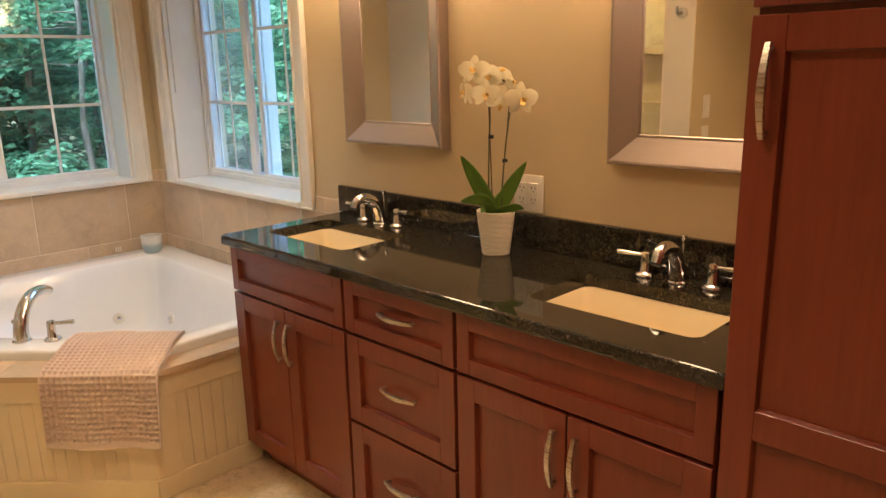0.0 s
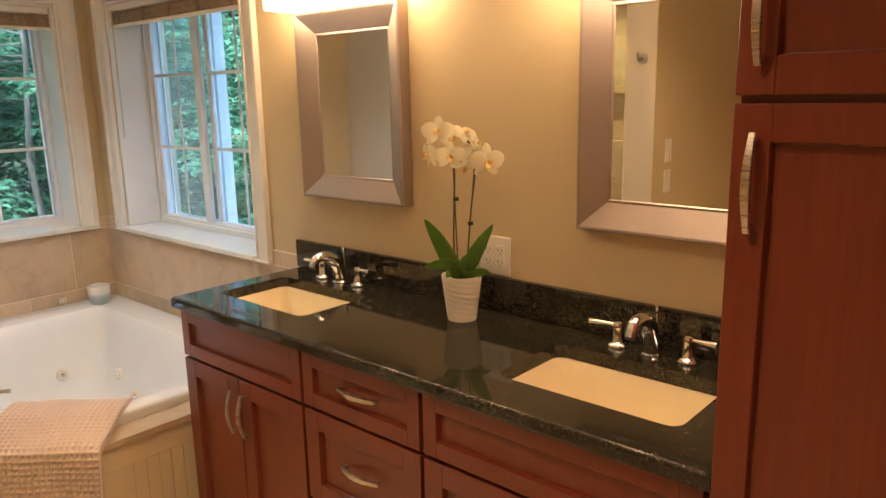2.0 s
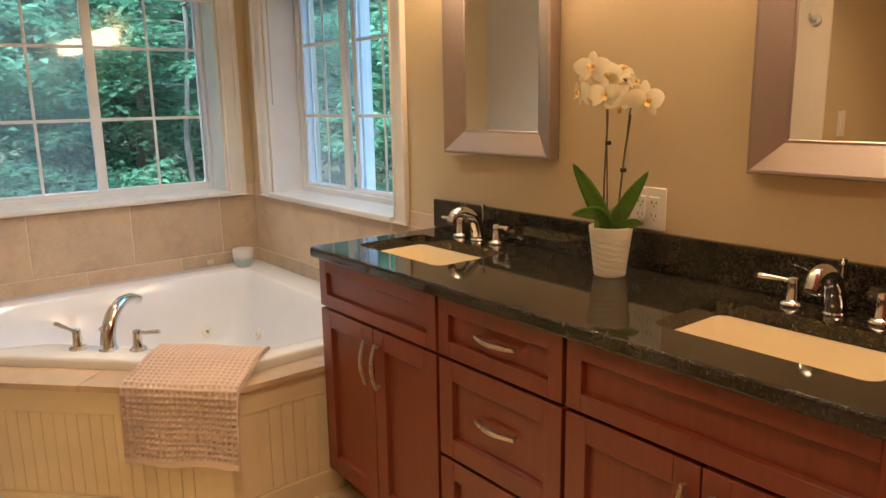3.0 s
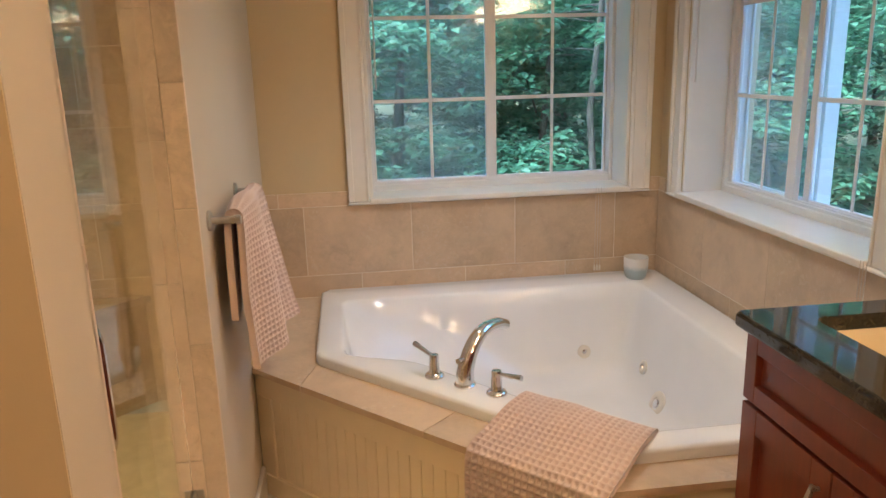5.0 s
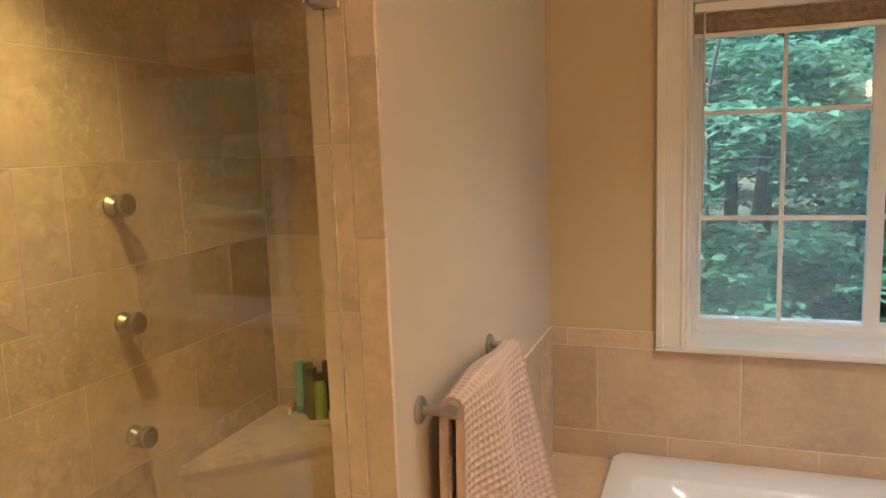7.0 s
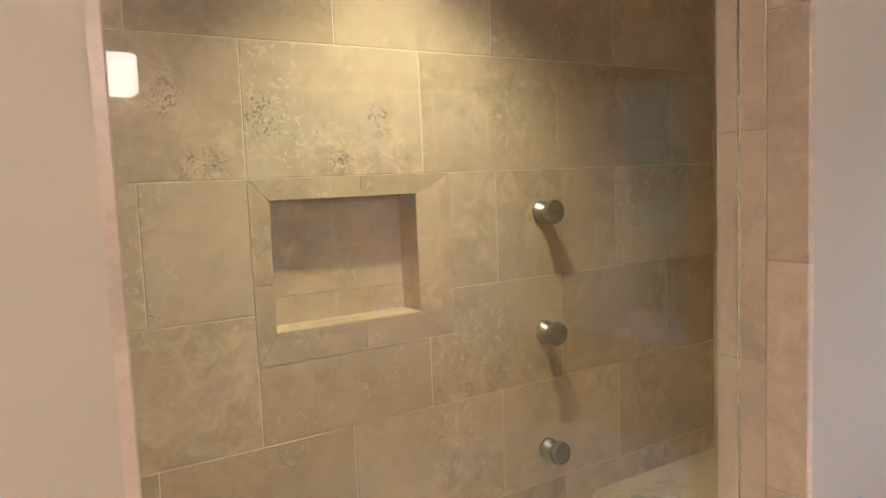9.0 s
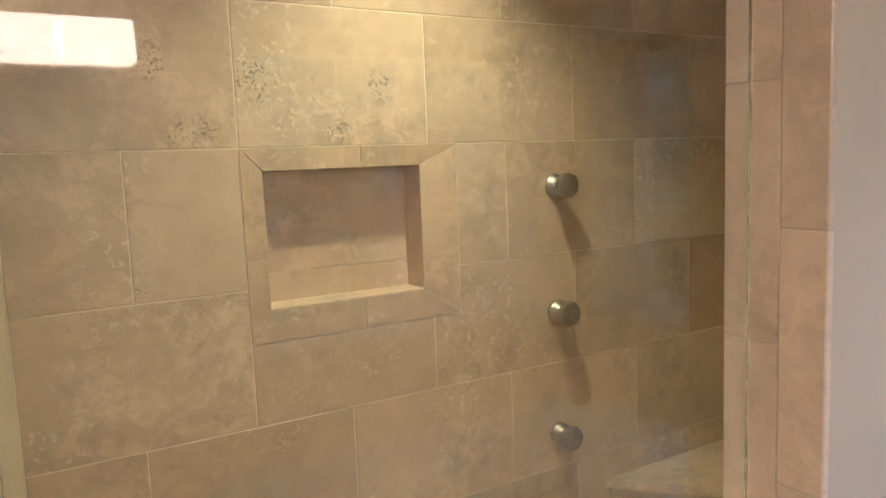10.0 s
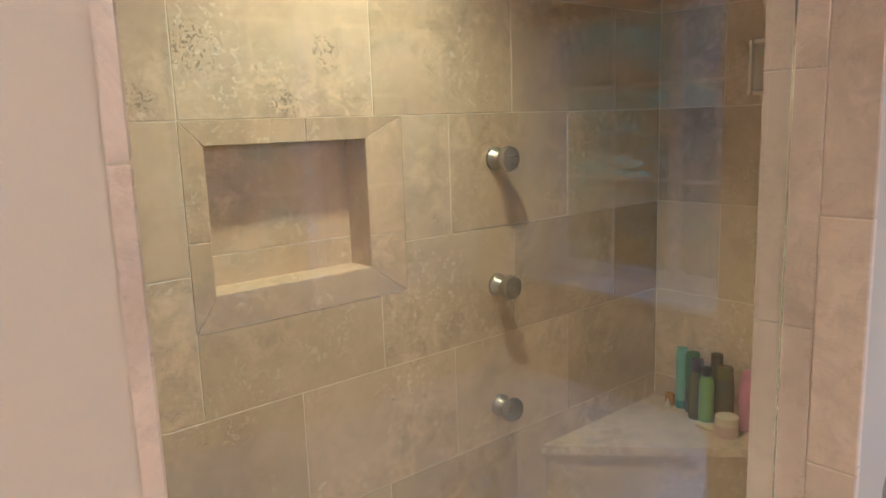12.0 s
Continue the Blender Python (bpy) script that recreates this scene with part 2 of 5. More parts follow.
M = {
    "paint": wall_paint("beige_wall_paint", (0.60, 0.48, 0.285)),
    # same wall paint made paler: window light put into the colour
    "paint_window_lit": wall_paint("wall_paint_window_lit", (0.60, 0.53, 0.425)),
    "ceiling": wall_paint("ceiling_paint", (0.78, 0.76, 0.71)),
    "trim": plain("white_trim_paint", (0.78, 0.75, 0.68), 0.35, vary=0.05, bump=0.03),
    "vinyl": plain("white_vinyl", (0.80, 0.80, 0.79), 0.30, vary=0.04, bump=0.02),
    "cream": plain("cream_beadboard_paint", (0.76, 0.645, 0.435), 0.38, vary=0.05, bump=0.04),
    "wood": cherry_wood(),
    "granite": granite(),
    "shower_tile": travertine("shower_travertine", (0.59, 0.48, 0.355)),
    "shower_tile_veined": travertine("veined_shower_travertine", (0.575, 0.47, 0.355), 0.36, 1.3, crazed=(((-2.225, -1.185, 1.592), 0.045), ((-2.275, -1.185, 1.605), 0.035), ((-2.385, -1.185, 1.700), 0.075), ((-2.58, -1.185, 1.590), 0.05), ((-2.70, -1.185, 1.700), 0.05), ((-2.16, -1.185, 1.74), 0.05))),
    "shower_tile_dark": travertine("brown_shower_travertine", (0.44, 0.335, 0.225), 0.36, 0.7),
    "bath_tile": travertine("bath_travertine", (0.61, 0.47, 0.32), 0.34, 0.4),
    "jamb_tile": travertine("jamb_travertine", (0.70, 0.58, 0.465), 0.3, 0.6),
    "floor_tile": travertine("floor_travertine", (0.66, 0.53, 0.36), 0.28, 0.5),
    "grout": plain("sand_grout", (0.82, 0.75, 0.62), 0.9, vary=0.15, scale=14, bump=0.3, grain=300),
    "acrylic": plain("white_acrylic", (0.85, 0.86, 0.87), 0.11, vary=0.02, bump=0.0),
    "porcelain": plain("biscuit_porcelain", (0.78, 0.665, 0.43), 0.12, vary=0.03, bump=0.0, Coat_Weight=0.4, Coat_Roughness=0.06),
    "chrome": plain("chrome", (0.78, 0.78, 0.79), 0.07, 1.0, vary=0.03, bump=0.0),
    "nickel": brushed("brushed_nickel", (0.60, 0.56, 0.50), 0.28),
    "nickel_dark": plain("satin_nickel", (0.47, 0.45, 0.42), 0.44, 1.0, vary=0.15, bump=0.04),
    "mirror": plain("mirror_silver", (0.80, 0.82, 0.80), 0.012, 1.0, vary=0.01, bump=0.0),
    "mirror_frame": brushed("champagne_silver_frame", (0.44, 0.365, 0.325), 0.48, "x"),
    "pane": glass("window_glass", (0.93, 0.98, 0.97)),
    "screen": screen_mesh(),
    "shower_glass": glass("shower_glass", (0.97, 0.99, 0.975), 1.35),
    "towel": cloth("blush_waffle_cotton", (0.63, 0.495, 0.425)),
    "towel_pale": cloth("pale_waffle_cotton", (0.64, 0.50, 0.43)),
    "plastic_white": plain("white_plastic", (0.78, 0.74, 0.66), 0.35, vary=0.03, bump=0.0),
    "dark": plain("dark_slot", (0.02, 0.018, 0.016), 0.6, bump=0.0),
    "bamboo": plain("woven_bamboo", (0.40, 0.30, 0.20), 0.6, vary=0.35, scale=60, bump=0.2),
    "cord": plain("blind_cord", (0.6, 0.55, 0.47), 0.8, bump=0.0),
    "shade": glow("frosted_lamp_glass", (1.0, 0.61, 0.30), SHADE_GLOW),
    "lens": glow("downlight_lens", (1.0, 0.78, 0.5), 2.0),
    "bark": bark_mat(),
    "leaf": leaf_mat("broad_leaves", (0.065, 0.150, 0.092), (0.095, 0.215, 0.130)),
    # distance haze painted in: paler and bluer than the near leaves
    "leaf_far_hazed": leaf_mat("far_leaves_hazed", (0.13, 0.24, 0.175), (0.19, 0.35, 0.25)),
}


# ---- building tools ----
def part(name, bm, material, parent=None, label="", smooth=False):
    """Links a bmesh in world coordinates as one mesh object under a thing or under a part."""
    base, up = Vector((0, 0, 0)), parent
    while up:
        base += up.location
        up = up.parent
    bmesh.ops.translate(bm, vec=-base, verts=bm.verts)
    me = bpy.data.meshes.new(name)
    bm.to_mesh(me)
    bm.free()
    me.materials.append(M[material])
    if smooth:
        for p in me.polygons:
            p.use_smooth = True
    ob = new(name, me)
    ob.parent = parent
    if smooth == "auto":
        me.set_sharp_from_angle(angle=radians(38))
    return tagged(ob, label)


def thing(name, base, label, category, group="", kind=""):
    ob = new(name)
    ob.location = base
    ob.empty_display_size = 0.05
    return tagged(ob, label, category, group, kind)


def structure(name, bm, material, label, category):
    return tagged(part(name, bm, material), label, category, kind="structure")


def box(bm, a, b, bevel=0.0, seg=1):
    lo = Vector([min(p, q) for p, q in zip(a, b)])
    hi = Vector([max(p, q) for p, q in zip(a, b)])
    got = bmesh.ops.create_cube(bm, size=1.0, matrix=Matrix.Translation((lo + hi) / 2) @ Matrix.Diagonal((*(hi - lo), 1)))
    if bevel:
        edges = {e for v in got["verts"] for e in v.link_edges}
        bmesh.ops.bevel(bm, geom=list(edges), offset=bevel, segments=seg, profile=0.5, affect="EDGES", clamp_overlap=True)
    return bm


def boxes(*items, bevel=0.0, seg=1):
    bm = bmesh.new()
    for a, b in items:
        one = box(bmesh.new(), a, b, bevel, seg)
        me = bpy.data.meshes.new("tmp")
        one.to_mesh(me), one.free()
        bm.from_mesh(me)
        bpy.data.meshes.remove(me)
    return bm


def tube(bm, points, radii, sides=12, caps=True):
    """A swept round bar through the points; radii one or per point."""
    pts = [Vector(p) for p in points]
    rs = list(radii) if isinstance(radii, (list, tuple)) else [radii] * len(pts)
    rings, up = [], None
    for i, p in enumerate(pts):
        d = (pts[min(i + 1, len(pts) - 1)] - pts[max(i - 1, 0)]).normalized()
        if up is None:
            up = d.orthogonal().normalized()
        up = (up - d * up.dot(d)).normalized()
        side = d.cross(up)
        rings.append([bm.verts.new(p + (up * math.cos(a) + side * math.sin(a)) * rs[i]) for a in (2 * math.pi * k / sides for k in range(sides))])
    for r, s in zip(rings, rings[1:]):
        for k in range(sides):
            bm.faces.new((r[k], r[(k + 1) % sides], s[(k + 1) % sides], s[k]))
    if caps:
        bm.faces.new(rings[0][::-1]), bm.faces.new(rings[-1])
    return bm


def lathe(bm, centre, profile, axis="z", sides=24):
    """A turned body from (radius, height) pairs, along z, y or -y from the centre."""
    c = Vector(centre)
    turn = {"z": Matrix.Identity(3), "y": Matrix.Rotation(radians(-90), 3, "X"), "-y": Matrix.Rotation(radians(90), 3, "X"),
            "x": Matrix.Rotation(radians(90), 3, "Y")}[axis] if isinstance(axis, str) else axis
    rings = []
    for r, h in profile:
        rings.append([bm.verts.new(c + turn @ Vector((r * math.cos(a), r * math.sin(a), h))) for a in (2 * math.pi * k / sides for k in range(sides))])
    for r, s in zip(rings, rings[1:]):
        for k in range(sides):
            bm.faces.new((r[k], r[(k + 1) % sides], s[(k + 1) % sides], s[k]))
    bm.faces.new(rings[0][::-1]), bm.faces.new(rings[-1])
    return bm


def curve_points(ctrl, n=16):
    """A smooth line through control points."""
    p = [Vector(c) for c in ctrl]
    p = [2 * p[0] - p[1], *p, 2 * p[-1] - p[-2]]
    out = []
    for i in range(1, len(p) - 2):
        for k in range(n):
            t = k / n
            out.append(0.5 * (2 * p[i] + (p[i + 1] - p[i - 1]) * t + (2 * p[i - 1] - 5 * p[i] + 4 * p[i + 1] - p[i + 2]) * t * t
                              + (3 * p[i] - p[i - 1] - 3 * p[i + 1] + p[i + 2]) * t ** 3))
    return out + [p[-2]]


def prism(bm, outline, z0, z1):
    lo = [bm.verts.new((x, y, z0)) for x, y in outline]
    hi = [bm.verts.new((x, y, z1)) for x, y in outline]
    n = len(lo)
    for k in range(n):
        bm.faces.new((lo[k], lo[(k + 1) % n], hi[(k + 1) % n], hi[k]))
    bm.faces.new(lo[::-1]), bm.faces.new(hi)
    bmesh.ops.recalc_face_normals(bm, faces=bm.faces[:])
    return bm


TILE_MESHES = {}


def tile(parent, w, h, centre, face, material, name="tile", thick=0.008, gap=0.0025, cham=0.0012):
    """One tile of its own; face: the way it looks (+x, -x, +y, -y, +z). Alike tiles share a mesh."""
    key = (round(w, 4), round(h, 4), face, material, thick)
    if key not in TILE_MESHES:
        u, v, n = {"+x": ((0, 1, 0), (0, 0, 1), (1, 0, 0)), "-x": ((0, -1, 0), (0, 0, 1), (-1, 0, 0)), "+y": ((-1, 0, 0), (0, 0, 1), (0, 1, 0)),
                   "-y": ((1, 0, 0), (0, 0, 1), (0, -1, 0)), "+z": ((1, 0, 0), (0, 1, 0), (0, 0, 1))}[face]
        u, v, n = Vector(u), Vector(v), Vector(n)
        a, b = w / 2 - gap / 2, h / 2 - gap / 2
        verts = []
        for da, dn in ((0, -thick), (0, -cham), (cham, 0)):
            verts += [u * x + v * y + n * dn for x, y in ((-a + da, -b + da), (a - da, -b + da), (a - da, b - da), (-a + da, b - da))]
        faces = [(8, 9, 10, 11)]
        for s in (0, 4):
            faces += [(s + k, s + (k + 1) % 4, s + 4 + (k + 1) % 4, s + 4 + k) for k in range(4)]
        me = bpy.data.meshes.new(name)
        me.from_pydata(verts, [], faces)
        me.materials.append(M[material])
        TILE_MESHES[key] = me
    ob = new(name, TILE_MESHES[key])
    ob.location = centre
    ob.parent = parent
    return ob


# ---- setting ----
YN, XW, YT = 1.755, -3.94, 0.018        # vanity wall, window wall, shower front
YS, XSW = -1.185, -4.05                 # shower's niche wall and end wall
XJR, XJL, XST = -2.61, -1.868, -1.705   # shower opening's jambs, stub wall's corner
CEIL = 2.44
WEST_OPEN = (0.462, 1.607)              # window openings along the walls
NORTH_OPEN = (-3.722, -2.575)
SILL, HEAD = 0.893, 1.990
OUT = 0.30                              # thickness of the outer walls


def build_setting():
    structure("floor", boxes(((XW, -1.4, -0.12), (1.8, YN, -0.0015))), "grout", "sand coloured grout bed under beige stone floor tiles", "floor")
    bm = boxes(((XW - OUT, -1.6, CEIL), (2.0, YN + OUT, CEIL + 0.12)))
    structure("ceiling", bm, "ceiling", "plain off-white painted ceiling", "ceiling")
    # window walls, each with its opening
    y0, y1 = WEST_OPEN
    structure("wall_west", boxes(((XW - OUT, YT - 0.14, -0.3), (XW, y0, CEIL)), ((XW - OUT, y1, -0.3), (XW, YN + OUT, CEIL)), ((XW - OUT, y0, -0.3), (XW, y1, SILL - 0.012)),
              ((XW - OUT, y0, HEAD + 0.012), (XW, y1, CEIL))), "paint", "beige painted wall with a window above tile", "wall")
    x0, x1 = NORTH_OPEN
    structure("wall_north", boxes(((XW, YN, -0.3), (x0, YN + OUT, CEIL)), ((x1, YN, -0.3), (2.0, YN + OUT, CEIL)), ((x0, YN, -0.3), (x1, YN + OUT, SILL - 0.012)),
              ((x0, YN, HEAD + 0.012), (x1, YN + OUT, CEIL))), "paint", "beige painted wall behind the vanity and beside a window", "wall")
    structure("wall_towel", boxes(((XW, YT - 0.128, 0), (XJR - 0.002, YT, CEIL)), ((XJR - 0.002, YT - 0.128, 2.16), (XJL + 0.002, YT, CEIL))), "paint_window_lit", "painted wall carrying a towel bar beside the shower, window light in its pale colour", "wall")
    structure("wall_stub", boxes(((XJL + 0.002, YS - 0.2, 0), (XST - 0.003, YT, CEIL))), "paint_window_lit", "painted stub wall at the shower door, window light in its pale colour", "wall")
    # added skin: keeps the stub's side free of the painted window light
    part("side_face", boxes(((XST - 0.003, YS - 0.2, 0), (XST, YT - 0.001, CEIL))), "paint", bpy.data.objects["wall_stub"], "tan painted side of the stub wall, without the painted window light")
    structure("wall_shower_end", boxes(((XSW - 0.3, YS - 0.2, -0.3), (XSW - 0.0015, YT - 0.14, CEIL))), "grout", "grout backing of the tiled shower end wall", "wall")
    # niche wall, with the recess left open
    nx0, nx1, nz0, nz1 = -2.799, -2.391, 1.179, 1.502
    w0, w1 = XSW - 0.0015, XJL + 0.002
    structure("wall_niche", boxes(((w0, YS - 0.2, 0), (nx0 - 0.006, YS - 0.0015, CEIL)), ((nx1 + 0.006, YS - 0.2, 0), (w1, YS - 0.0015, CEIL)),
              ((nx0 - 0.006, YS - 0.2, 0), (nx1 + 0.006, YS - 0.0015, nz0 - 0.006)), ((nx0 - 0.006, YS - 0.2, nz1 + 0.006), (nx1 + 0.006, YS - 0.0015, CEIL)),
              ((nx0 - 0.006, YS - 0.2, nz0 - 0.006), (nx1 + 0.006, YS - 0.093, nz1 + 0.006))), "grout", "grout backing of the tiled shower wall with a niche", "wall")
    structure("wall_south", boxes(((XST, -1.6, 0), (2.0, -1.4, CEIL))), "paint", "plain beige painted wall", "wall")
    structure("wall_east", boxes(((1.8, -1.4, 0), (2.0, YN, CEIL))), "paint", "plain beige painted wall", "wall")
    structure("baseboard", boxes(((-3.20, YT, 0), (XJR - 0.01, YT + 0.014, 0.11)), bevel=0.003), "trim", "white painted baseboard along the towel wall", "baseboard")
    structure("shower_curb", boxes(((XJR - 0.004, YT - 0.125, 0), (XJL + 0.004, YT - 0.005, 0.10)), bevel=0.006), "jamb_tile", "honed travertine curb under the shower door", "curb")


def build_window(name, along, o0, o1, plane, sashes, label):
    """A slider window in its opening: casing, stool, jamb liners, frame, two sashes with bars. along: 'y' in the west wall, 'x' in the north wall."""
    def b(u0, d0, z0, u1, d1, z1):
        # u runs along the wall, d outwards from the wall's face
        if along == "y":
            return ((plane - d0, u0, z0), (plane - d1, u1, z1))
        return ((u0, plane + d0, z0), (u1, plane + d1, z1))

    mid, w = (o0 + o1) / 2, 0.088
    base = (plane, mid, SILL) if along == "y" else (mid, plane, SILL)
    win = thing(name, base, label, "window", kind="structure")
    # casing: a flat board with a raised outer band and an inner bead
    for u0, u1, tag in ((o0 - w, o0, 0), (o1, o1 + w, 1)):
        edge = (u0 - 0.002, u0 + 0.022) if tag == 0 else (u1 - 0.022, u1 + 0.002)
        bead = (u1 - 0.014, u1 - 0.002) if tag == 0 else (u0 + 0.002, u0 + 0.014)
        part("casing", boxes(b(u0, 0, SILL - 0.004, u1, -0.016, HEAD + w), b(edge[0], 0.001, SILL - 0.003, edge[1], -0.026, HEAD + w + 0.002), b(bead[0], 0.001, SILL - 0.003, bead[1], -0.021, HEAD + 0.003), bevel=0.003), "trim", win)
    part("casing", boxes(b(o0, 0, HEAD, o1, -0.016, HEAD + w), b(o0 - w + 0.0225, 0.001, HEAD + w - 0.022, o1 + w - 0.0225, -0.0255, HEAD + w + 0.0015), bevel=0.003), "trim", win)
    part("window_sill", boxes(b(o0 - w - 0.004, 0.0, SILL - 0.014, o1 + w + 0.004, -0.030, SILL - 0.005), b(o0 + 0.001, 0.17, SILL - 0.011, o1 - 0.001, -0.032, SILL + 0.010), bevel=0.003), "trim", win)
    part("jamb_liner", boxes(b(o0, 0.001, SILL + 0.010, o0 + 0.014, 0.17, HEAD), bevel=0.002), "trim", win)
    part("jamb_liner", boxes(b(o1 - 0.014, 0.001, SILL + 0.010, o1, 0.17, HEAD), bevel=0.002), "trim", win)
    part("jamb_liner", boxes(b(o0 + 0.014, 0.001, HEAD - 0.014, o1 - 0.014, 0.17, HEAD), bevel=0.002), "trim", win)
    # outer frame
    f = 0.030
    z0, z1 = SILL + 0.006, HEAD
    part("window_frame", boxes(b(o0, 0.171, z0, o0 + f, 0.26, z1), b(o1 - f, 0.171, z0, o1, 0.26, z1), b(o0 + f, 0.171, z0, o1 - f, 0.26, z0 + f), b(o0 + f, 0.171, z1 - f, o1 - f, 0.26, z1), bevel=0.003), "vinyl", win)
    part("track", boxes(b(o0 + f, 0.180, z0 + f, o1 - f, 0.186, z0 + f + 0.012), b(o0 + f, 0.215, z0 + f, o1 - f, 0.221, z0 + f + 0.010)), "vinyl", win)
    # two sashes: inner one on the low side, outer one on the high side; glass edges and bar given
    zb, zt = z0 + f + 0.002, z1 - f
    for u0, g0, c, g1, u1, d in sashes:
        sash = part("sash", boxes(b(u0, d, zb, g0, d + 0.024, zt), b(g1, d, zb, u1, d + 0.024, zt), b(g0, d, zb, g1, d + 0.024, zb + 0.014), b(g0, d, zt - 0.026, g1, d + 0.024, zt), bevel=0.003), "vinyl", win)
        pane = part("pane", boxes(b(g0 - 0.004, d + 0.009, zb + 0.010, g1 + 0.004, d + 0.013, zt - 0.022)), "pane", sash)
        pane.visible_shadow = False
        for zz in (1.294, 1.645):
            part("bar", boxes(b(g0, d + 0.003, zz - 0.008, g1, d + 0.0085, zz + 0.008), bevel=0.002), "vinyl", sash)
        part("bar", boxes(b(c - 0.007, d + 0.0025, zb + 0.014, c + 0.007, d + 0.008, zt - 0.026), bevel=0.002), "vinyl", sash)
    u0, u1 = sashes[0][0], sashes[0][4]
    screen = part("screen_frame", boxes(b(u0, 0.246, zb, u0 + 0.012, 0.254, zt), b(u1 - 0.012, 0.246, zb, u1, 0.254, zt), b(u0 + 0.012, 0.246, zb, u1 - 0.012, 0.254, zb + 0.012), b(u0 + 0.012, 0.246, zt - 0.012, u1 - 0.012, 0.254, zt)), "vinyl", win)
    net = part("screen_mesh", boxes(b(u0 + 0.012, 0.2497, zb + 0.012, u1 - 0.012, 0.2503, zt - 0.012)), "screen", screen, "fine grey insect screen")
    net.visible_shadow = False
    if along == "x":
        part("mullion", boxes(b(sashes[1][0] + 0.002, 0.262, z0, sashes[1][0] + 0.024, 0.318, z1), bevel=0.003), "vinyl", win)
    mid = sashes[0][3] + 0.02
    part("latch", boxes(b(mid - 0.006, 0.183, 1.44, mid + 0.008, 0.190, 1.50), bevel=0.002), "vinyl", win)
    return win


build_setting()
build_window("window_1", "y", *WEST_OPEN, XW, ((0.493, 0.504, 0.755, 1.004, 1.052, 0.188), (1.034, 1.056, 1.318, 1.566, 1.576, 0.216)), "white vinyl slider window with grilles above the tub")
build_window("window_2", "x", *NORTH_OPEN, YN, ((-3.691, -3.668, -3.450, -3.292, -3.240, 0.188), (-3.236, -3.204, -2.980, -2.625, -2.606, 0.222)), "white vinyl slider window with grilles beside the vanity")


# ---- vanity ----
XV0, XV1, YV = -2.272, -0.512, 1.225     # cabinets' ends and door faces
CT = 0.897                               # counter top


def bow_handle(parent, p, q, out, name="handle"):
    """A brushed bow pull from p to q; out: the way it stands off."""
    p, q, o = Vector(p), Vector(q), Vector(out)
    d = q - p
    side = d.cross(o).normalized()
    bm = bmesh.new()
    rings, n = [], 12
    for k in range(n + 1):
        t = k / n
        rise = 0.014 + 0.016 * math.sin(math.pi * t)
        c = p + d * (t * 1.10 - 0.05) + o * rise
        w = 0.0050 + 0.0028 * math.sin(math.pi * t)
        rings.append([bm.verts.new(c + side * a + o * h) for a, h in ((-w, -0.003), (w, -0.003), (w * 0.8, 0.003), (-w * 0.8, 0.003))])
    for r, s in zip(rings, rings[1:]):
        for k in range(4):
            bm.faces.new((r[k], r[(k + 1) % 4], s[(k + 1) % 4], s[k]))
    bm.faces.new(rings[0][::-1]), bm.faces.new(rings[-1])
    for e in (p + d * 0.02, q - d * 0.02):
        tube(bm, [e - o * 0.002, e + o * 0.017], 0.0045, 8)
    bmesh.ops.recalc_face_normals(bm, faces=bm.faces[:])
    return part(name, bm, "nickel", parent, "brushed nickel bow handle", smooth="auto")


def shaker(name, x0, x1, z0, z1, y, parent, rail=0.055, rails=()):
    """A framed front with a sunk panel (or more, split by middle rails at heights)."""
    spans = list(zip([z0 + rail, *[b for a, b in rails]], [*[a for a, b in rails], z1 - rail]))
    front = None
    for a, b in spans:
        # sunk panel with a sloped inner edge
        pb = bmesh.new()
        u0, u1, v0, v1, i = x0 + rail, x1 - rail, a, b, 0.003
        outer = [pb.verts.new((u, y + 0.003, v)) for u, v in ((u0, v0), (u1, v0), (u1, v1), (u0, v1))]
        inner = [pb.verts.new((u, y + 0.014, v)) for u, v in ((u0 + i, v0 + i), (u1 - i, v0 + i), (u1 - i, v1 - i), (u0 + i, v1 - i))]
        back = [pb.verts.new((u, y + 0.018, v)) for u, v in ((u0, v0), (u1, v0), (u1, v1), (u0, v1))]
        for k in range(4):
            pb.faces.new((outer[k], outer[(k + 1) % 4], inner[(k + 1) % 4], inner[k]))
            pb.faces.new((outer[(k + 1) % 4], outer[k], back[k], back[(k + 1) % 4]))
        pb.faces.new(inner), pb.faces.new(back[::-1])
        bmesh.ops.recalc_face_normals(pb, faces=pb.faces[:])
        made = part("panel" if front else name, pb, "wood", front or parent)
        front = front or made
    for u0, u1 in ((x0, x0 + rail), (x1 - rail, x1)):
        part("stile", boxes(((u0, y, z0), (u1, y + 0.02, z1)), bevel=0.0015), "wood", front)
    for a, b in [(z0, z0 + rail), *rails, (z1 - rail, z1)]:
        part("rail", boxes(((x0 + rail, y + 0.0004, a), (x1 - rail, y + 0.02, b)), bevel=0.001), "wood", front)
    return front


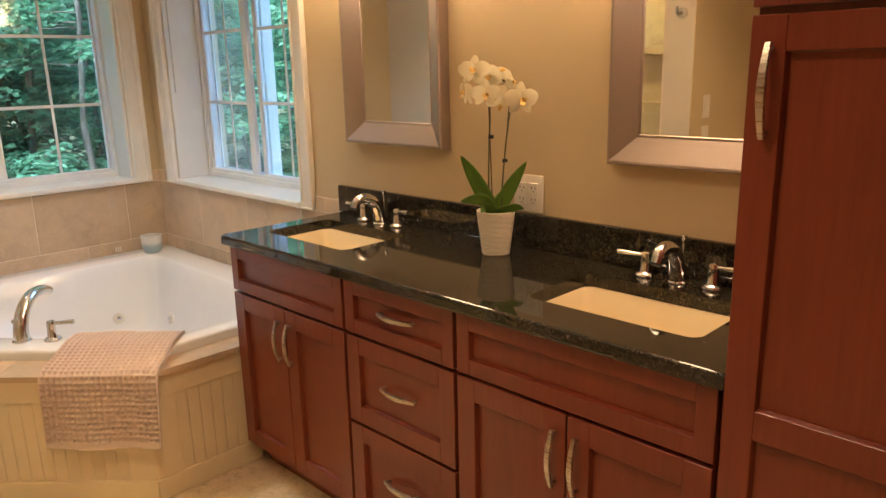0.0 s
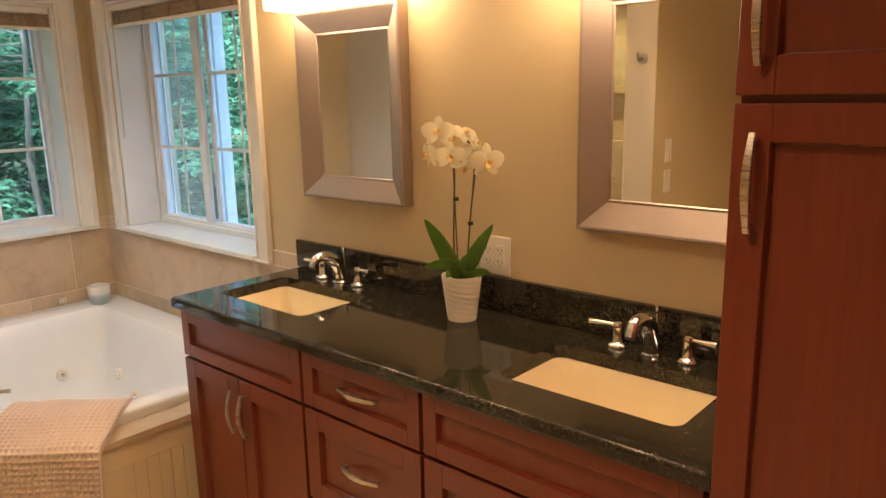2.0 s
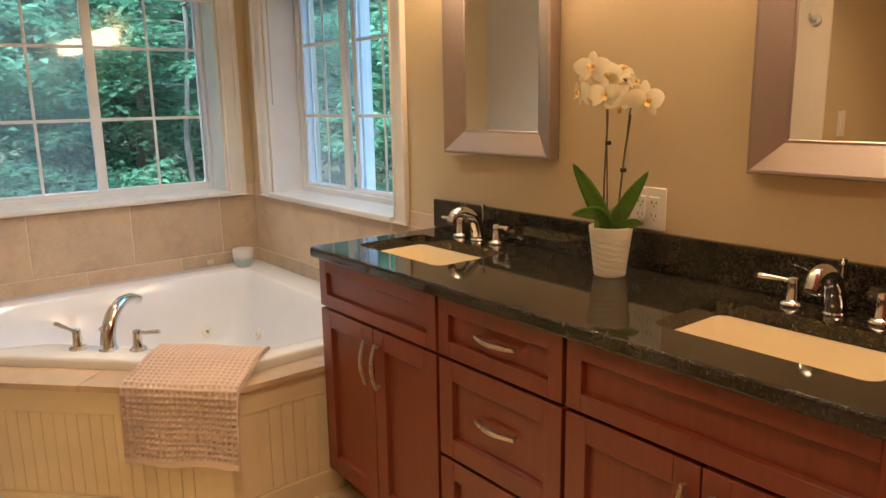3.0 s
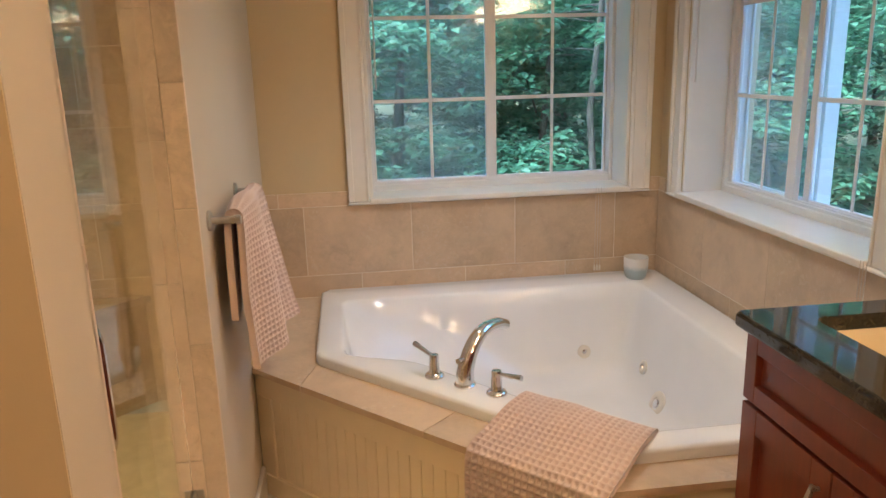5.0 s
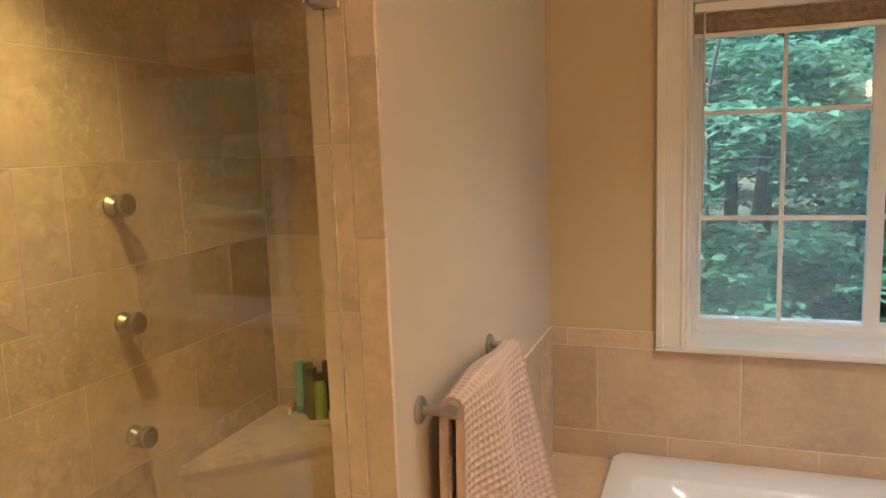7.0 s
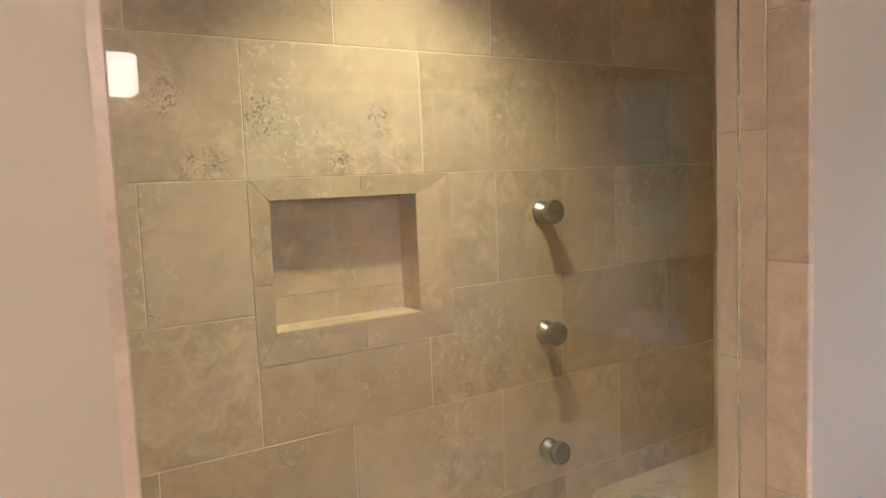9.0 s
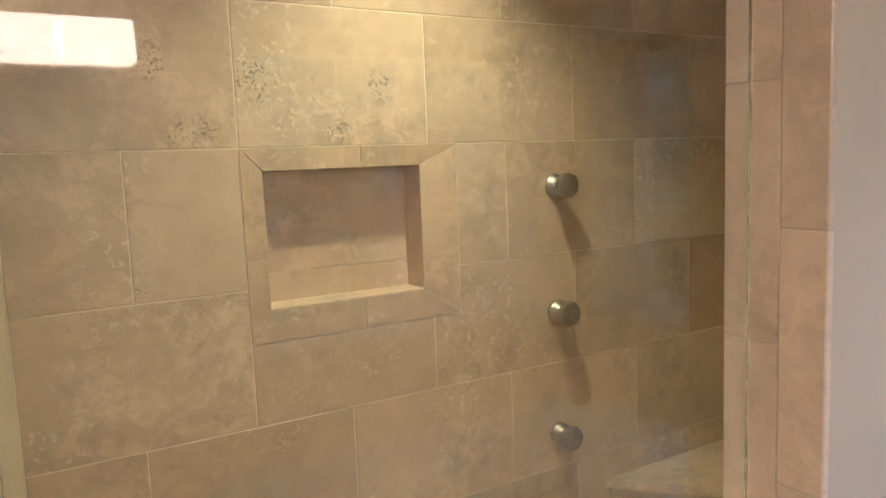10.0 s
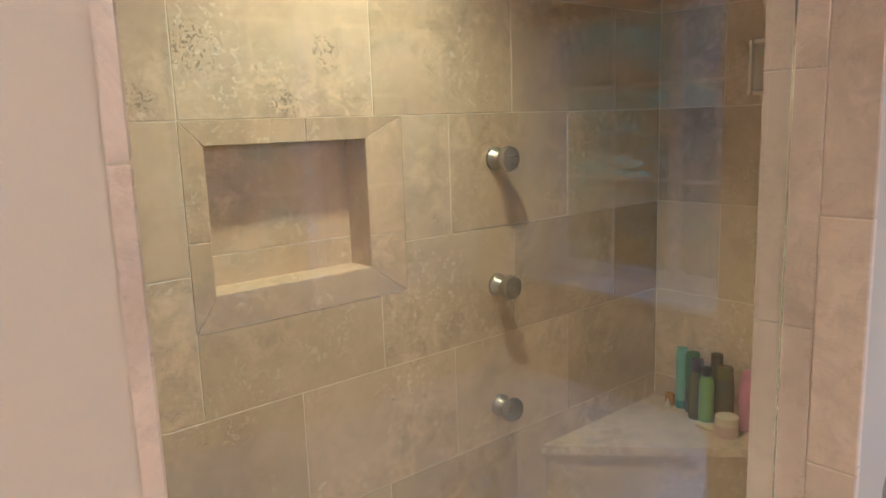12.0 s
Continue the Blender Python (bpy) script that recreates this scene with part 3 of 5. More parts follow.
def cabinet(name, x0, x1, label):
    ob = thing(name, ((x0 + x1) / 2, 1.5, 0), label, "cabinet", "vanity cabinets")
    y0, y1 = YV + 0.0215, YN - 0.004
    part("side_panel", boxes(((x0, y0, 0.105), (x0 + 0.018, y1, 0.862)), bevel=0.001), "wood", ob)
    part("side_panel", boxes(((x1 - 0.018, y0, 0.105), (x1, y1, 0.862)), bevel=0.001), "wood", ob)
    part("back_panel", boxes(((x0 + 0.018, y1 - 0.012, 0.105), (x1 - 0.018, y1, 0.862))), "wood", ob)
    part("bottom_panel", boxes(((x0 + 0.018, y0, 0.105), (x1 - 0.018, y1 - 0.012, 0.123))), "wood", ob)
    part("face_rail", boxes(((x0 + 0.018, y0, 0.685), (x1 - 0.018, y0 + 0.02, 0.710))), "wood", ob)
    part("face_rail", boxes(((x0 + 0.018, y0, 0.840), (x1 - 0.018, y0 + 0.02, 0.862))), "wood", ob)
    part("toe_kick", boxes(((x0, YV + 0.085, 0.0), (x1, YV + 0.10, 0.105))), "wood", ob)
    return ob


def sink_cabinet(x0, x1, label):
    ob = cabinet("sink_cabinet", x0, x1, label)
    g, m = 0.004, (x0 + x1) / 2
    shaker("drawer_front", x0 + g, x1 - g, 0.702, 0.860, YV, ob, 0.042)
    for a, b, hx in ((x0 + g, m - 0.002, m - 0.030), (m + 0.002, x1 - g, m + 0.030)):
        d = shaker("door", a, b, 0.112, 0.692, YV, ob, 0.058)
        bow_handle(d, (hx, YV, 0.645), (hx, YV, 0.515), (0, -1, 0))
    return ob


def drawer_cabinet(x0, x1):
    ob = cabinet("drawer_cabinet", x0, x1, "dark cherry cabinet with three drawers under the counter")
    for z0, z1, r in ((0.702, 0.860, 0.042), (0.420, 0.692, 0.055), (0.112, 0.410, 0.055)):
        d = shaker("drawer", x0 + 0.004, x1 - 0.004, z0, z1, YV, ob, r)
        c, z = (x0 + x1) / 2, (z0 + z1) / 2 + 0.004
        bow_handle(d, (c - 0.065, YV + 0.013, z), (c + 0.065, YV + 0.013, z), (0, -1, 0))
    return ob


def tall_cabinet():
    x0, x1, y = -0.497, 0.113, 1.203
    ob = thing("linen_cabinet", ((x0 + x1) / 2, 1.5, 0), "tall dark cherry linen cabinet with panelled doors beside the counter", "cabinet")
    part("body", boxes(((x0 + 0.002, y + 0.0215, 0.105), (x1, YN - 0.004, 2.26)), bevel=0.001), "wood", ob)
    part("toe_kick", boxes(((x0 + 0.01, y + 0.085, 0), (x1 - 0.01, y + 0.10, 0.105))), "wood", ob)
    d = shaker("door", x0, x1 - 0.003, 0.112, 1.510, y, ob, 0.056, rails=((0.790, 0.846),))
    bow_handle(d, (x0 + 0.034, y, 1.462), (x0 + 0.034, y, 1.325), (0, -1, 0))
    d = shaker("door", x0, x1 - 0.003, 1.522, 2.25, y, ob, 0.056)
    bow_handle(d, (x0 + 0.034, y, 1.70), (x0 + 0.034, y, 1.57), (0, -1, 0))
    part("crown", boxes(((x0 - 0.02, y - 0.02, 2.26), (x1 + 0.02, YN - 0.004, 2.31)), bevel=0.006), "wood", ob)
    return ob


SINKS = (-1.995, -0.835)
SX, SY0, SY1 = 0.222, 1.338, 1.610


def rounded_rect(x0, x1, y0, y1, r, n=5):
    out = []
    for cx, cy, a0 in ((x1 - r, y1 - r, 0), (x0 + r, y1 - r, 90), (x0 + r, y0 + r, 180), (x1 - r, y0 + r, 270)):
        out += [(cx + r * math.cos(radians(a0 + 90 * k / n)), cy + r * math.sin(radians(a0 + 90 * k / n))) for k in range(n + 1)]
    return out


def loft(bm, rings, close_last=True):
    made = [[bm.verts.new(p) for p in ring] for ring in rings]
    for a, b in zip(made, made[1:]):
        n = len(a)
        for k in range(n):
            bm.faces.new((a[k], a[(k + 1) % n], b[(k + 1) % n], b[k]))
    if close_last:
        bm.faces.new(made[-1])
    return bm


def countertop():
    ob = thing("countertop", (-1.4, 1.48, 0.862), "polished black granite counter with two sink cut-outs", "countertop")
    x0, x1, y0, y1, z0, z1 = -2.300, -0.4985, 1.205, YN - 0.003, 0.8625, CT
    # a slab with two holes: strips around the holes, then eased edges at the front and the end
    bm = bmesh.new()
    holes = [rounded_rect(c - SX, c + SX, SY0, SY1, 0.03) for c in SINKS]
    r = 0.014
    outline = [(x0 + r, y0), (x1, y0), (x1, y1), (x0, y1), (x0, y0 + r)]
    outer = [bm.verts.new((x, y, z1)) for x, y in outline]
    edges = [bm.edges.new((outer[k], outer[(k + 1) % len(outer)])) for k in range(len(outer))]
    for h in holes:
        vs = [bm.verts.new((x, y, z1)) for x, y in h]
        edges += [bm.edges.new((vs[k], vs[(k + 1) % len(vs)])) for k in range(len(vs))]
    bmesh.ops.triangle_fill(bm, edges=edges, use_beauty=True)
    got = bmesh.ops.extrude_face_region(bm, geom=bm.faces[:])
    bmesh.ops.translate(bm, vec=(0, 0, z0 - z1), verts=[v for v in got["geom"] if isinstance(v, bmesh.types.BMVert)])
    bmesh.ops.recalc_face_normals(bm, faces=bm.faces[:])
    rim = [e for e in bm.edges if len(e.link_faces) == 2 and e.calc_face_angle() > 1.0 and abs(e.verts[0].co.z - e.verts[1].co.z) < 1e-6
           and (e.verts[0].co.y < y0 + 0.05 and e.verts[1].co.y < y0 + 0.05 or e.verts[0].co.x < x0 + 0.02 and e.verts[1].co.x < x0 + 0.02)]
    bmesh.ops.bevel(bm, geom=rim, offset=0.008, segments=3, profile=0.5, affect="EDGES", clamp_overlap=True)
    part("slab", bm, "granite", ob)
    part("backsplash", boxes(((x0 - 0.006, YN - 0.022, CT + 0.001), (x1, YN - 0.002, CT + 0.105)), bevel=0.003, seg=2), "granite", ob)


def sink(c):
    ob = thing("sink", (c, 1.47, 0.70), "rectangular biscuit porcelain basin set under the granite", "sink", "vanity sinks")
    rings = []
    for inset, z in ((-0.012, 0.8615), (0.0, 0.8615), (0.010, 0.845), (0.020, 0.78), (0.034, 0.735), (0.070, 0.712), (0.115, 0.704)):
        rings.append([(x, y, z) for x, y in rounded_rect(c - SX + inset, c + SX - inset, SY0 + inset, SY1 - inset, max(0.012, 0.032 - inset * 0.1))])
    part("bowl", loft(bmesh.new(), rings), "porcelain", ob, smooth="auto")
    part("drain", lathe(bmesh.new(), (c, 1.49, 0.705), [(0.024, 0), (0.024, 0.003), (0.015, 0.004)]), "chrome", ob, "chrome drain")


def lever_handle(parent, x, y, z, way, name="lever_handle", s=1.0):
    """A turned post with a straight lever."""
    bm = lathe(bmesh.new(), (x, y, z), [(0.026 * s, 0), (0.027 * s, 0.003 * s), (0.026 * s, 0.007 * s), (0.021 * s, 0.012 * s), (0.0155 * s, 0.0135 * s), (0.0145 * s, 0.016 * s), (0.0130 * s, 0.050 * s), (0.0130 * s, 0.060 * s), (0.0118 * s, 0.064 * s), (0.006 * s, 0.066 * s)])
    d = Vector(way).normalized()
    p = Vector((x, y, z + 0.056 * s))
    q = p + d * 0.074 * s + Vector((0, 0, 0.005 * s))
    tube(bm, [p, p.lerp(q, 0.4), p.lerp(q, 0.94), q], [0.0052 * s, 0.0058 * s, 0.0082 * s, 0.0070 * s], 12)
    return part(name, bm, "chrome", parent, smooth="auto")


def faucet(c):
    y = 1.683
    ob = thing("faucet", (c, y, CT), "polished chrome arched faucet with two lever handles", "faucet", "vanity faucets")
    bm = bmesh.new()
    pts = curve_points([(c, y, CT), (c, y - 0.006, CT + 0.040), (c, y - 0.026, CT + 0.080), (c, y - 0.064, CT + 0.102), (c, y - 0.100, CT + 0.098), (c, y - 0.119, CT + 0.072)], 6)
    n = len(pts)
    tube(bm, pts, [0.0235 - 0.0095 * (k / (n - 1)) for k in range(n)], 18)
    lathe(bm, (c, y, CT), [(0.026, 0), (0.0265, 0.003), (0.024, 0.007), (0.018, 0.009)])
    part("spout", bm, "chrome", ob, smooth="auto")
    tip = (pts[-1] - pts[-3]).normalized()
    part("aerator", lathe(bmesh.new(), pts[-1], [(0.0125, -0.002), (0.0120, 0.0025), (0.009, 0.003)], tip.to_track_quat("Z", "Y").to_matrix(), 16), "dark", ob, "dark aerator in the spout's mouth", smooth="auto")
    part("lift_rod", lathe(bmesh.new(), (c, y + 0.022, CT), [(0.004, 0), (0.003, 0.004), (0.003, 0.098), (0.0045, 0.102), (0.0085, 0.117), (0.008, 0.120), (0.003, 0.121)], sides=12), "chrome", ob, smooth="auto")
    lever_handle(ob, c - 0.092, y, CT, (-0.9, -0.35, 0))
    lever_handle(ob, c + 0.092, y, CT, (0.95, -0.2, 0))


def framed_mirror(x0, x1, z0, z1, label):
    ob = thing("wall_mirror", ((x0 + x1) / 2, YN, z0), label, "mirror", "vanity mirrors")
    w, y = 0.080, YN - 0.001
    # four mitred, inward sloping frame sides
    cs = [(x0, z0), (x1, z0), (x1, z1), (x0, z1)]
    ins = [(x0 + w, z0 + w), (x1 - w, z0 + w), (x1 - w, z1 - w), (x0 + w, z1 - w)]
    for k in range(4):
        j = (k + 1) % 4
        bm = bmesh.new()
        a, b = [], []
        for (u, v), (p, q), lst in ((cs[k], ins[k], a), (cs[j], ins[j], b)):
            for f, dy in ((0.0, 0.0), (0.0, -0.042), (0.05, -0.048), (0.13, -0.047), (0.90, -0.013), (0.97, -0.014), (1.0, -0.011), (1.0, 0.0)):
                lst.append(bm.verts.new((u + (p - u) * f, y + dy, v + (q - v) * f)))
        for i in range(len(a) - 1):
            bm.faces.new((a[i], b[i], b[i + 1], a[i + 1]))
        bm.faces.new(a[::-1]), bm.faces.new(b)
        bmesh.ops.recalc_face_normals(bm, faces=bm.faces[:])
        part("frame_side", bm, "mirror_frame", ob)
    part("glass", boxes(((x0 + w - 0.003, y - 0.010, z0 + w - 0.003), (x1 - w + 0.003, y - 0.006, z1 - w + 0.003))), "mirror", ob, "silvered mirror glass")


def vanity_light(c):
    """A bar with three square frosted shades above a mirror."""
    z = 1.873
    ob = thing("vanity_light", (c, YN, z), "wall light bar with three glowing square frosted shades", "wall lamp", "vanity lights")
    part("backplate", boxes(((c - 0.27, YN - 0.025, z - 0.035), (c + 0.27, YN - 0.001, z + 0.035)), bevel=0.006, seg=2), "nickel", ob)
    for dx in (-0.19, 0.0, 0.19):
        part("arm", tube(bmesh.new(), [(c + dx, YN - 0.02, z), (c + dx, YN - 0.06, z)], 0.010, 10), "nickel", ob)
        bm = boxes(((c + dx - 0.092, YN - 0.15, z - 0.058), (c + dx + 0.092, YN - 0.045, z + 0.058)), bevel=0.008, seg=2)
        part("shade", bm, "shade", ob, "glowing frosted glass shade")


def outlet_plate():
    x0, x1, z0, z1, y = -1.424, -1.312, 1.006, 1.121, YN - 0.001
    ob = thing("outlet_plate", ((x0 + x1) / 2, YN, z0), "ivory double outlet plate above the backsplash", "outlet")
    part("plate", boxes(((x0, y - 0.006, z0), (x1, y, z1)), bevel=0.003, seg=2), "plastic_white", ob)
    for cx in (x0 + 0.034, x1 - 0.034):
        part("receptacle", boxes(((cx - 0.0165, y - 0.0095, z0 + 0.024), (cx + 0.0165, y - 0.0055, z1 - 0.024)), bevel=0.002), "plastic_white", ob)
        for cz in (z0 + 0.040, z1 - 0.040):
            part("slot", boxes(((cx - 0.008, y - 0.0102, cz - 0.004), (cx - 0.006, y - 0.009, cz + 0.005)), ((cx + 0.006, y - 0.0102, cz - 0.004), (cx + 0.008, y - 0.009, cz + 0.004)),
                 ((cx - 0.002, y - 0.0102, cz - 0.012), (cx + 0.002, y - 0.009, cz - 0.009))), "dark", ob)
        part("screw", lathe(bmesh.new(), (cx, y - 0.0055, z0 + 0.012), [(0.003, 0), (0.0025, 0.001)], "-y", 10), "plastic_white", ob)


sink_cabinet(XV0, -1.640, "dark cherry sink cabinet with paired doors beside the tub")
drawer_cabinet(-1.636, -1.190)
sink_cabinet(-1.186, XV1, "dark cherry sink cabinet with paired doors beside the linen cabinet")
tall_cabinet()
countertop()
for c in SINKS:
    sink(c), faucet(c)
framed_mirror(-2.205, -1.700, 1.180, 1.812, "bathroom mirror in a wide champagne silver frame by the window")
framed_mirror(-1.072, -0.567, 1.180, 1.812, "bathroom mirror in a wide champagne silver frame by the linen cabinet")
vanity_light(-1.95), vanity_light(-0.83)
outlet_plate()


# ---- tub corner ----
DECK = 0.478
RIM = 0.515


def offset_poly(poly, d):
    """Moves a counter-clockwise outline inwards by d."""
    out, n = [], len(poly)
    for k in range(n):
        p, a, b = Vector(poly[k]), Vector(poly[k - 1]), Vector(poly[(k + 1) % n])
        n1, n2 = (p - a).normalized(), (b - p).normalized()
        n1, n2 = Vector((-n1.y, n1.x)), Vector((-n2.y, n2.x))
        m = (n1 + n2) / max(0.2, 1 + n1.dot(n2))
        out.append(tuple(p + m * d))
    return out


def round_poly(poly, r, n=4):
    out, m = [], len(poly)
    for k in range(m):
        p, a, b = Vector(poly[k]), Vector(poly[k - 1]), Vector(poly[(k + 1) % m])
        da, db = (a - p).normalized(), (b - p).normalized()
        q = min(r, (a - p).length * 0.45, (b - p).length * 0.45)
        s, e = p + da * q, p + db * q
        for i in range(n + 1):
            t = i / n
            out.append(tuple(s * (1 - t) ** 2 + p * 2 * t * (1 - t) + e * t * t))
    return out


# counter-clockwise from above
DECK_OUT = [(XW, YT), (-3.195, YT), (-2.287, 0.885), (-2.287, YN), (XW, YN)]
TUB_OUT = [(XW + 0.012, 0.232), (-3.182, 0.232), (-2.392, 0.985), (-2.392, YN - 0.012), (XW + 0.012, YN - 0.012)]
TUB_IN = [(-3.75, 0.325), (-3.16, 0.325), (-3.075, 0.545), (-2.485, 1.05), (-2.485, 1.585), (-3.75, 1.585)]


def tub_deck():
    ob = thing("tub_surround", (-2.9, 0.9, 0), "cream beadboard tub surround with a tan stone deck", "tub surround")
    ins = offset_poly(DECK_OUT, 0.018)
    # skirt faces: diagonal and short side, with stiles, rails and beadboard
    def skirt(p, q):
        p, q = Vector((*p, 0)), Vector((*q, 0))
        d = (q - p)
        L = d.length
        d.normalize()
        nrm = Vector((d.y, -d.x, 0))

        def slab(u0, u1, z0, z1, t0, t1, bev=0.002):
            bm = boxes(((u0, t0, z0), (u1, t1, z1)), bevel=bev)
            m = Matrix((( d.x, nrm.x, 0, p.x), (d.y, nrm.y, 0, p.y), (0, 0, 1, 0), (0, 0, 0, 1)))
            bm.transform(m)
            bmesh.ops.recalc_face_normals(bm, faces=bm.faces[:])
            return bm

        top, bot, st = 0.085, 0.078, 0.095
        part("top_rail", slab(0, L, DECK - 0.02 - top, DECK - 0.02, -0.02, 0.0), "cream", ob)
        part("bottom_rail", slab(0, L, 0, bot, -0.02, 0.004), "cream", ob)
        part("stile", slab(0, st * (0.8 if L > 0.6 else 1), bot, DECK - 0.02 - top, -0.02, -0.0005), "cream", ob)
        part("stile", slab(L - st * (1 if L > 0.6 else 0.5), L, bot, DECK - 0.02 - top, -0.02, -0.0005), "cream", ob)
        x0 = st * (0.8 if L > 0.6 else 1)
        span = L - st * (1 if L > 0.6 else 0.5) - x0
        n = max(2, round(span / 0.044))
        for k in range(n):
            a = x0 + span * k / n
            part("bead_board", slab(a + 0.0006, a + span / n - 0.0006, bot - 0.002, DECK - 0.018 - top, -0.02, -0.0075, 0.0016), "cream", ob)

    dv = (Vector(ins[2]) - Vector(ins[1])).normalized()
    skirt(tuple(Vector(ins[1]) - dv * 0.024), ins[2])
    skirt(ins[2], (ins[2][0], 1.30))
    # stone deck: a ring around the tub's rim, in tiles
    bm = bmesh.new()
    prism(bm, [(XW, YT), (-3.195, YT), (-3.02, YT + 0.167), (-3.20, 0.24), (XW, 0.24)], DECK - 0.02, DECK)
    part("deck_slab", bm, "bath_tile", ob)
    bm = bmesh.new()
    prism(bm, [(-3.018, YT + 0.169), (-2.655, 0.5345), (-2.80, 0.69), (-3.198, 0.242)], DECK - 0.02, DECK)
    part("deck_slab", bm, "bath_tile", ob)
    bm = bmesh.new()
    prism(bm, [(-2.653, 0.5365), (-2.287, 0.885), (-2.46, 1.02), (-2.798, 0.692)], DECK - 0.02, DECK)
    part("deck_slab", bm, "bath_tile", ob)
    bm = bmesh.new()
    prism(bm, [(-2.286, 0.887), (-2.286, 1.74), (-2.46, 1.74), (-2.46, 1.022)], DECK - 0.02, DECK)
    part("deck_slab", bm, "bath_tile", ob)


def tub():
    ob = thing("corner_tub", (-3.1, 1.0, DECK), "white acrylic corner whirlpool tub with a raised rim", "bathtub")
    # the shell: rim ring out to in, then down the basin; every ring has as many points
    n = 168

    def resample(pts):
        pts = [Vector(p) for p in pts]
        best = min(range(len(pts)), key=lambda k: (pts[k] - Vector((XW, 0.0))).length)
        pts = pts[best:] + pts[:best]
        ctr = Vector((-3.1, 1.15))
        # sort by angle so rings line up
        out = []
        for k in range(n):
            a = 2 * math.pi * k / n
            d = Vector((math.cos(a), math.sin(a)))
            hit = None
            for i in range(len(pts)):
                p, q = pts[i], pts[(i + 1) % len(pts)]
                e = q - p
                den = d.x * e.y - d.y * e.x
                if abs(den) < 1e-9:
                    continue
                w = p - ctr
                t = (w.x * e.y - w.y * e.x) / den
                u = (w.x * d.y - w.y * d.x) / den
                if t > 0 and -1e-6 <= u <= 1 + 1e-6:
                    hit = ctr + d * t if hit is None or t < (hit - ctr).length else hit
            out.append(hit if hit is not None else ctr + d)
        return out

    def cut(c):
        # the basin's outline with a slanted backrest across the corner under the towel bar
        a, b = Vector(TUB_IN[0]), Vector(TUB_IN[1])
        return [tuple(a + Vector((0, 1)) * c), tuple(a + Vector((1, 0)) * min(c * 0.86, (b - a).length * 0.98))] + TUB_IN[1:]

    rings = []
    for poly, d, z, r in ((TUB_OUT, 0, DECK - 0.001, 0.02), (TUB_OUT, 0, RIM - 0.012, 0.02), (TUB_OUT, 0.004, RIM - 0.004, 0.022), (TUB_OUT, 0.012, RIM, 0.03),
                          (TUB_IN, -0.012, RIM, 0.06), (TUB_IN, -0.004, RIM - 0.003, 0.06), (TUB_IN, 0.004, RIM - 0.012, 0.07), (cut(0.20), 0.022, 0.44, 0.05), (cut(0.36), 0.036, 0.37, 0.05), (cut(0.54), 0.060, 0.28, 0.06),
                          (cut(0.64), 0.085, 0.20, 0.08), (cut(0.66), 0.115, 0.155, 0.12), (cut(0.66), 0.16, 0.125, 0.16), (cut(0.66), 0.22, 0.115, 0.16)):
        rings.append([(p.x, p.y, z) for p in resample(round_poly(offset_poly(poly, d), r, 6))])
    part("shell", loft(bmesh.new(), rings), "acrylic", ob, smooth="auto")
    # whirlpool jets, suction cover
    def jet(p, nrm, r, name, mat="plastic_white"):
        q = Vector(nrm).normalized().to_track_quat("Z", "Y").to_matrix()
        j = part(name, lathe(bmesh.new(), p, [(r, -0.004), (r, 0.004), (r * 0.85, 0.007), (r * 0.5, 0.007), (r * 0.45, 0.004)], q, 20), mat, ob, smooth="auto")
        part("nozzle", lathe(bmesh.new(), Vector(p) + Vector(nrm).normalized() * 0.004, [(r * 0.36, 0), (r * 0.30, 0.006), (r * 0.1, 0.007)], q, 16), "chrome", j, "chrome nozzle", smooth="auto")
    jet((-3.672, 1.33, 0.24), (1, 0, 0.25), 0.028, "whirlpool_jet")
    jet((-3.465, 1.508, 0.24), (0, -1, 0.25), 0.028, "whirlpool_jet")
    jet((-3.27, 1.485, 0.175), (0, -1, 0.45), 0.050, "suction_cover")


def tub_filler():
    ob = thing("tub_filler", (-2.845, 0.683, RIM), "tall arched chrome tub spout with two lever handles on the rim", "faucet")
    b = Vector((-2.847, 0.684, RIM))
    d = Vector((-0.70, 0.71, 0)) * 1.0
    pts = curve_points([b, b + d * 0.006 + Vector((0, 0, 0.052)), b + d * 0.040 + Vector((0, 0, 0.108)), b + d * 0.100 + Vector((0, 0, 0.142)), b + d * 0.170 + Vector((0, 0, 0.142)), b + d * 0.222 + Vector((0, 0, 0.124))], 8)
    n = len(pts)
    bm = tube(bmesh.new(), pts, [0.028 - 0.011 * (k / (n - 1)) for k in range(n)], 18)
    lathe(bm, b, [(0.033, 0), (0.033, 0.004), (0.028, 0.010), (0.022, 0.012)])
    part("spout", bm, "chrome", ob, smooth="auto")
    k = b + Vector((0, 0, 0.085)) - d * 0.010
    part("diverter_knob", tube(bmesh.new(), [k, k - d * 0.022], [0.007, 0.009], 12), "chrome", ob, smooth="auto")
    lever_handle(ob, -2.922, 0.602, RIM, (-0.75, -0.65, 0.25), s=1.15)
    lever_handle(ob, -2.767, 0.764, RIM, (0.72, 0.69, 0.0), s=1.15)


def candle_cup():
    c = (-3.80, 1.60, RIM)
    ob = thing("candle_cup", c, "small white and pale blue ceramic cup on the tub rim", "cup")
    part("cup", lathe(bmesh.new(), c, [(0.036, 0), (0.045, 0.01), (0.052, 0.05), (0.053, 0.095), (0.049, 0.095), (0.046, 0.05), (0.03, 0.02)], sides=32), "cup", ob, smooth="auto")


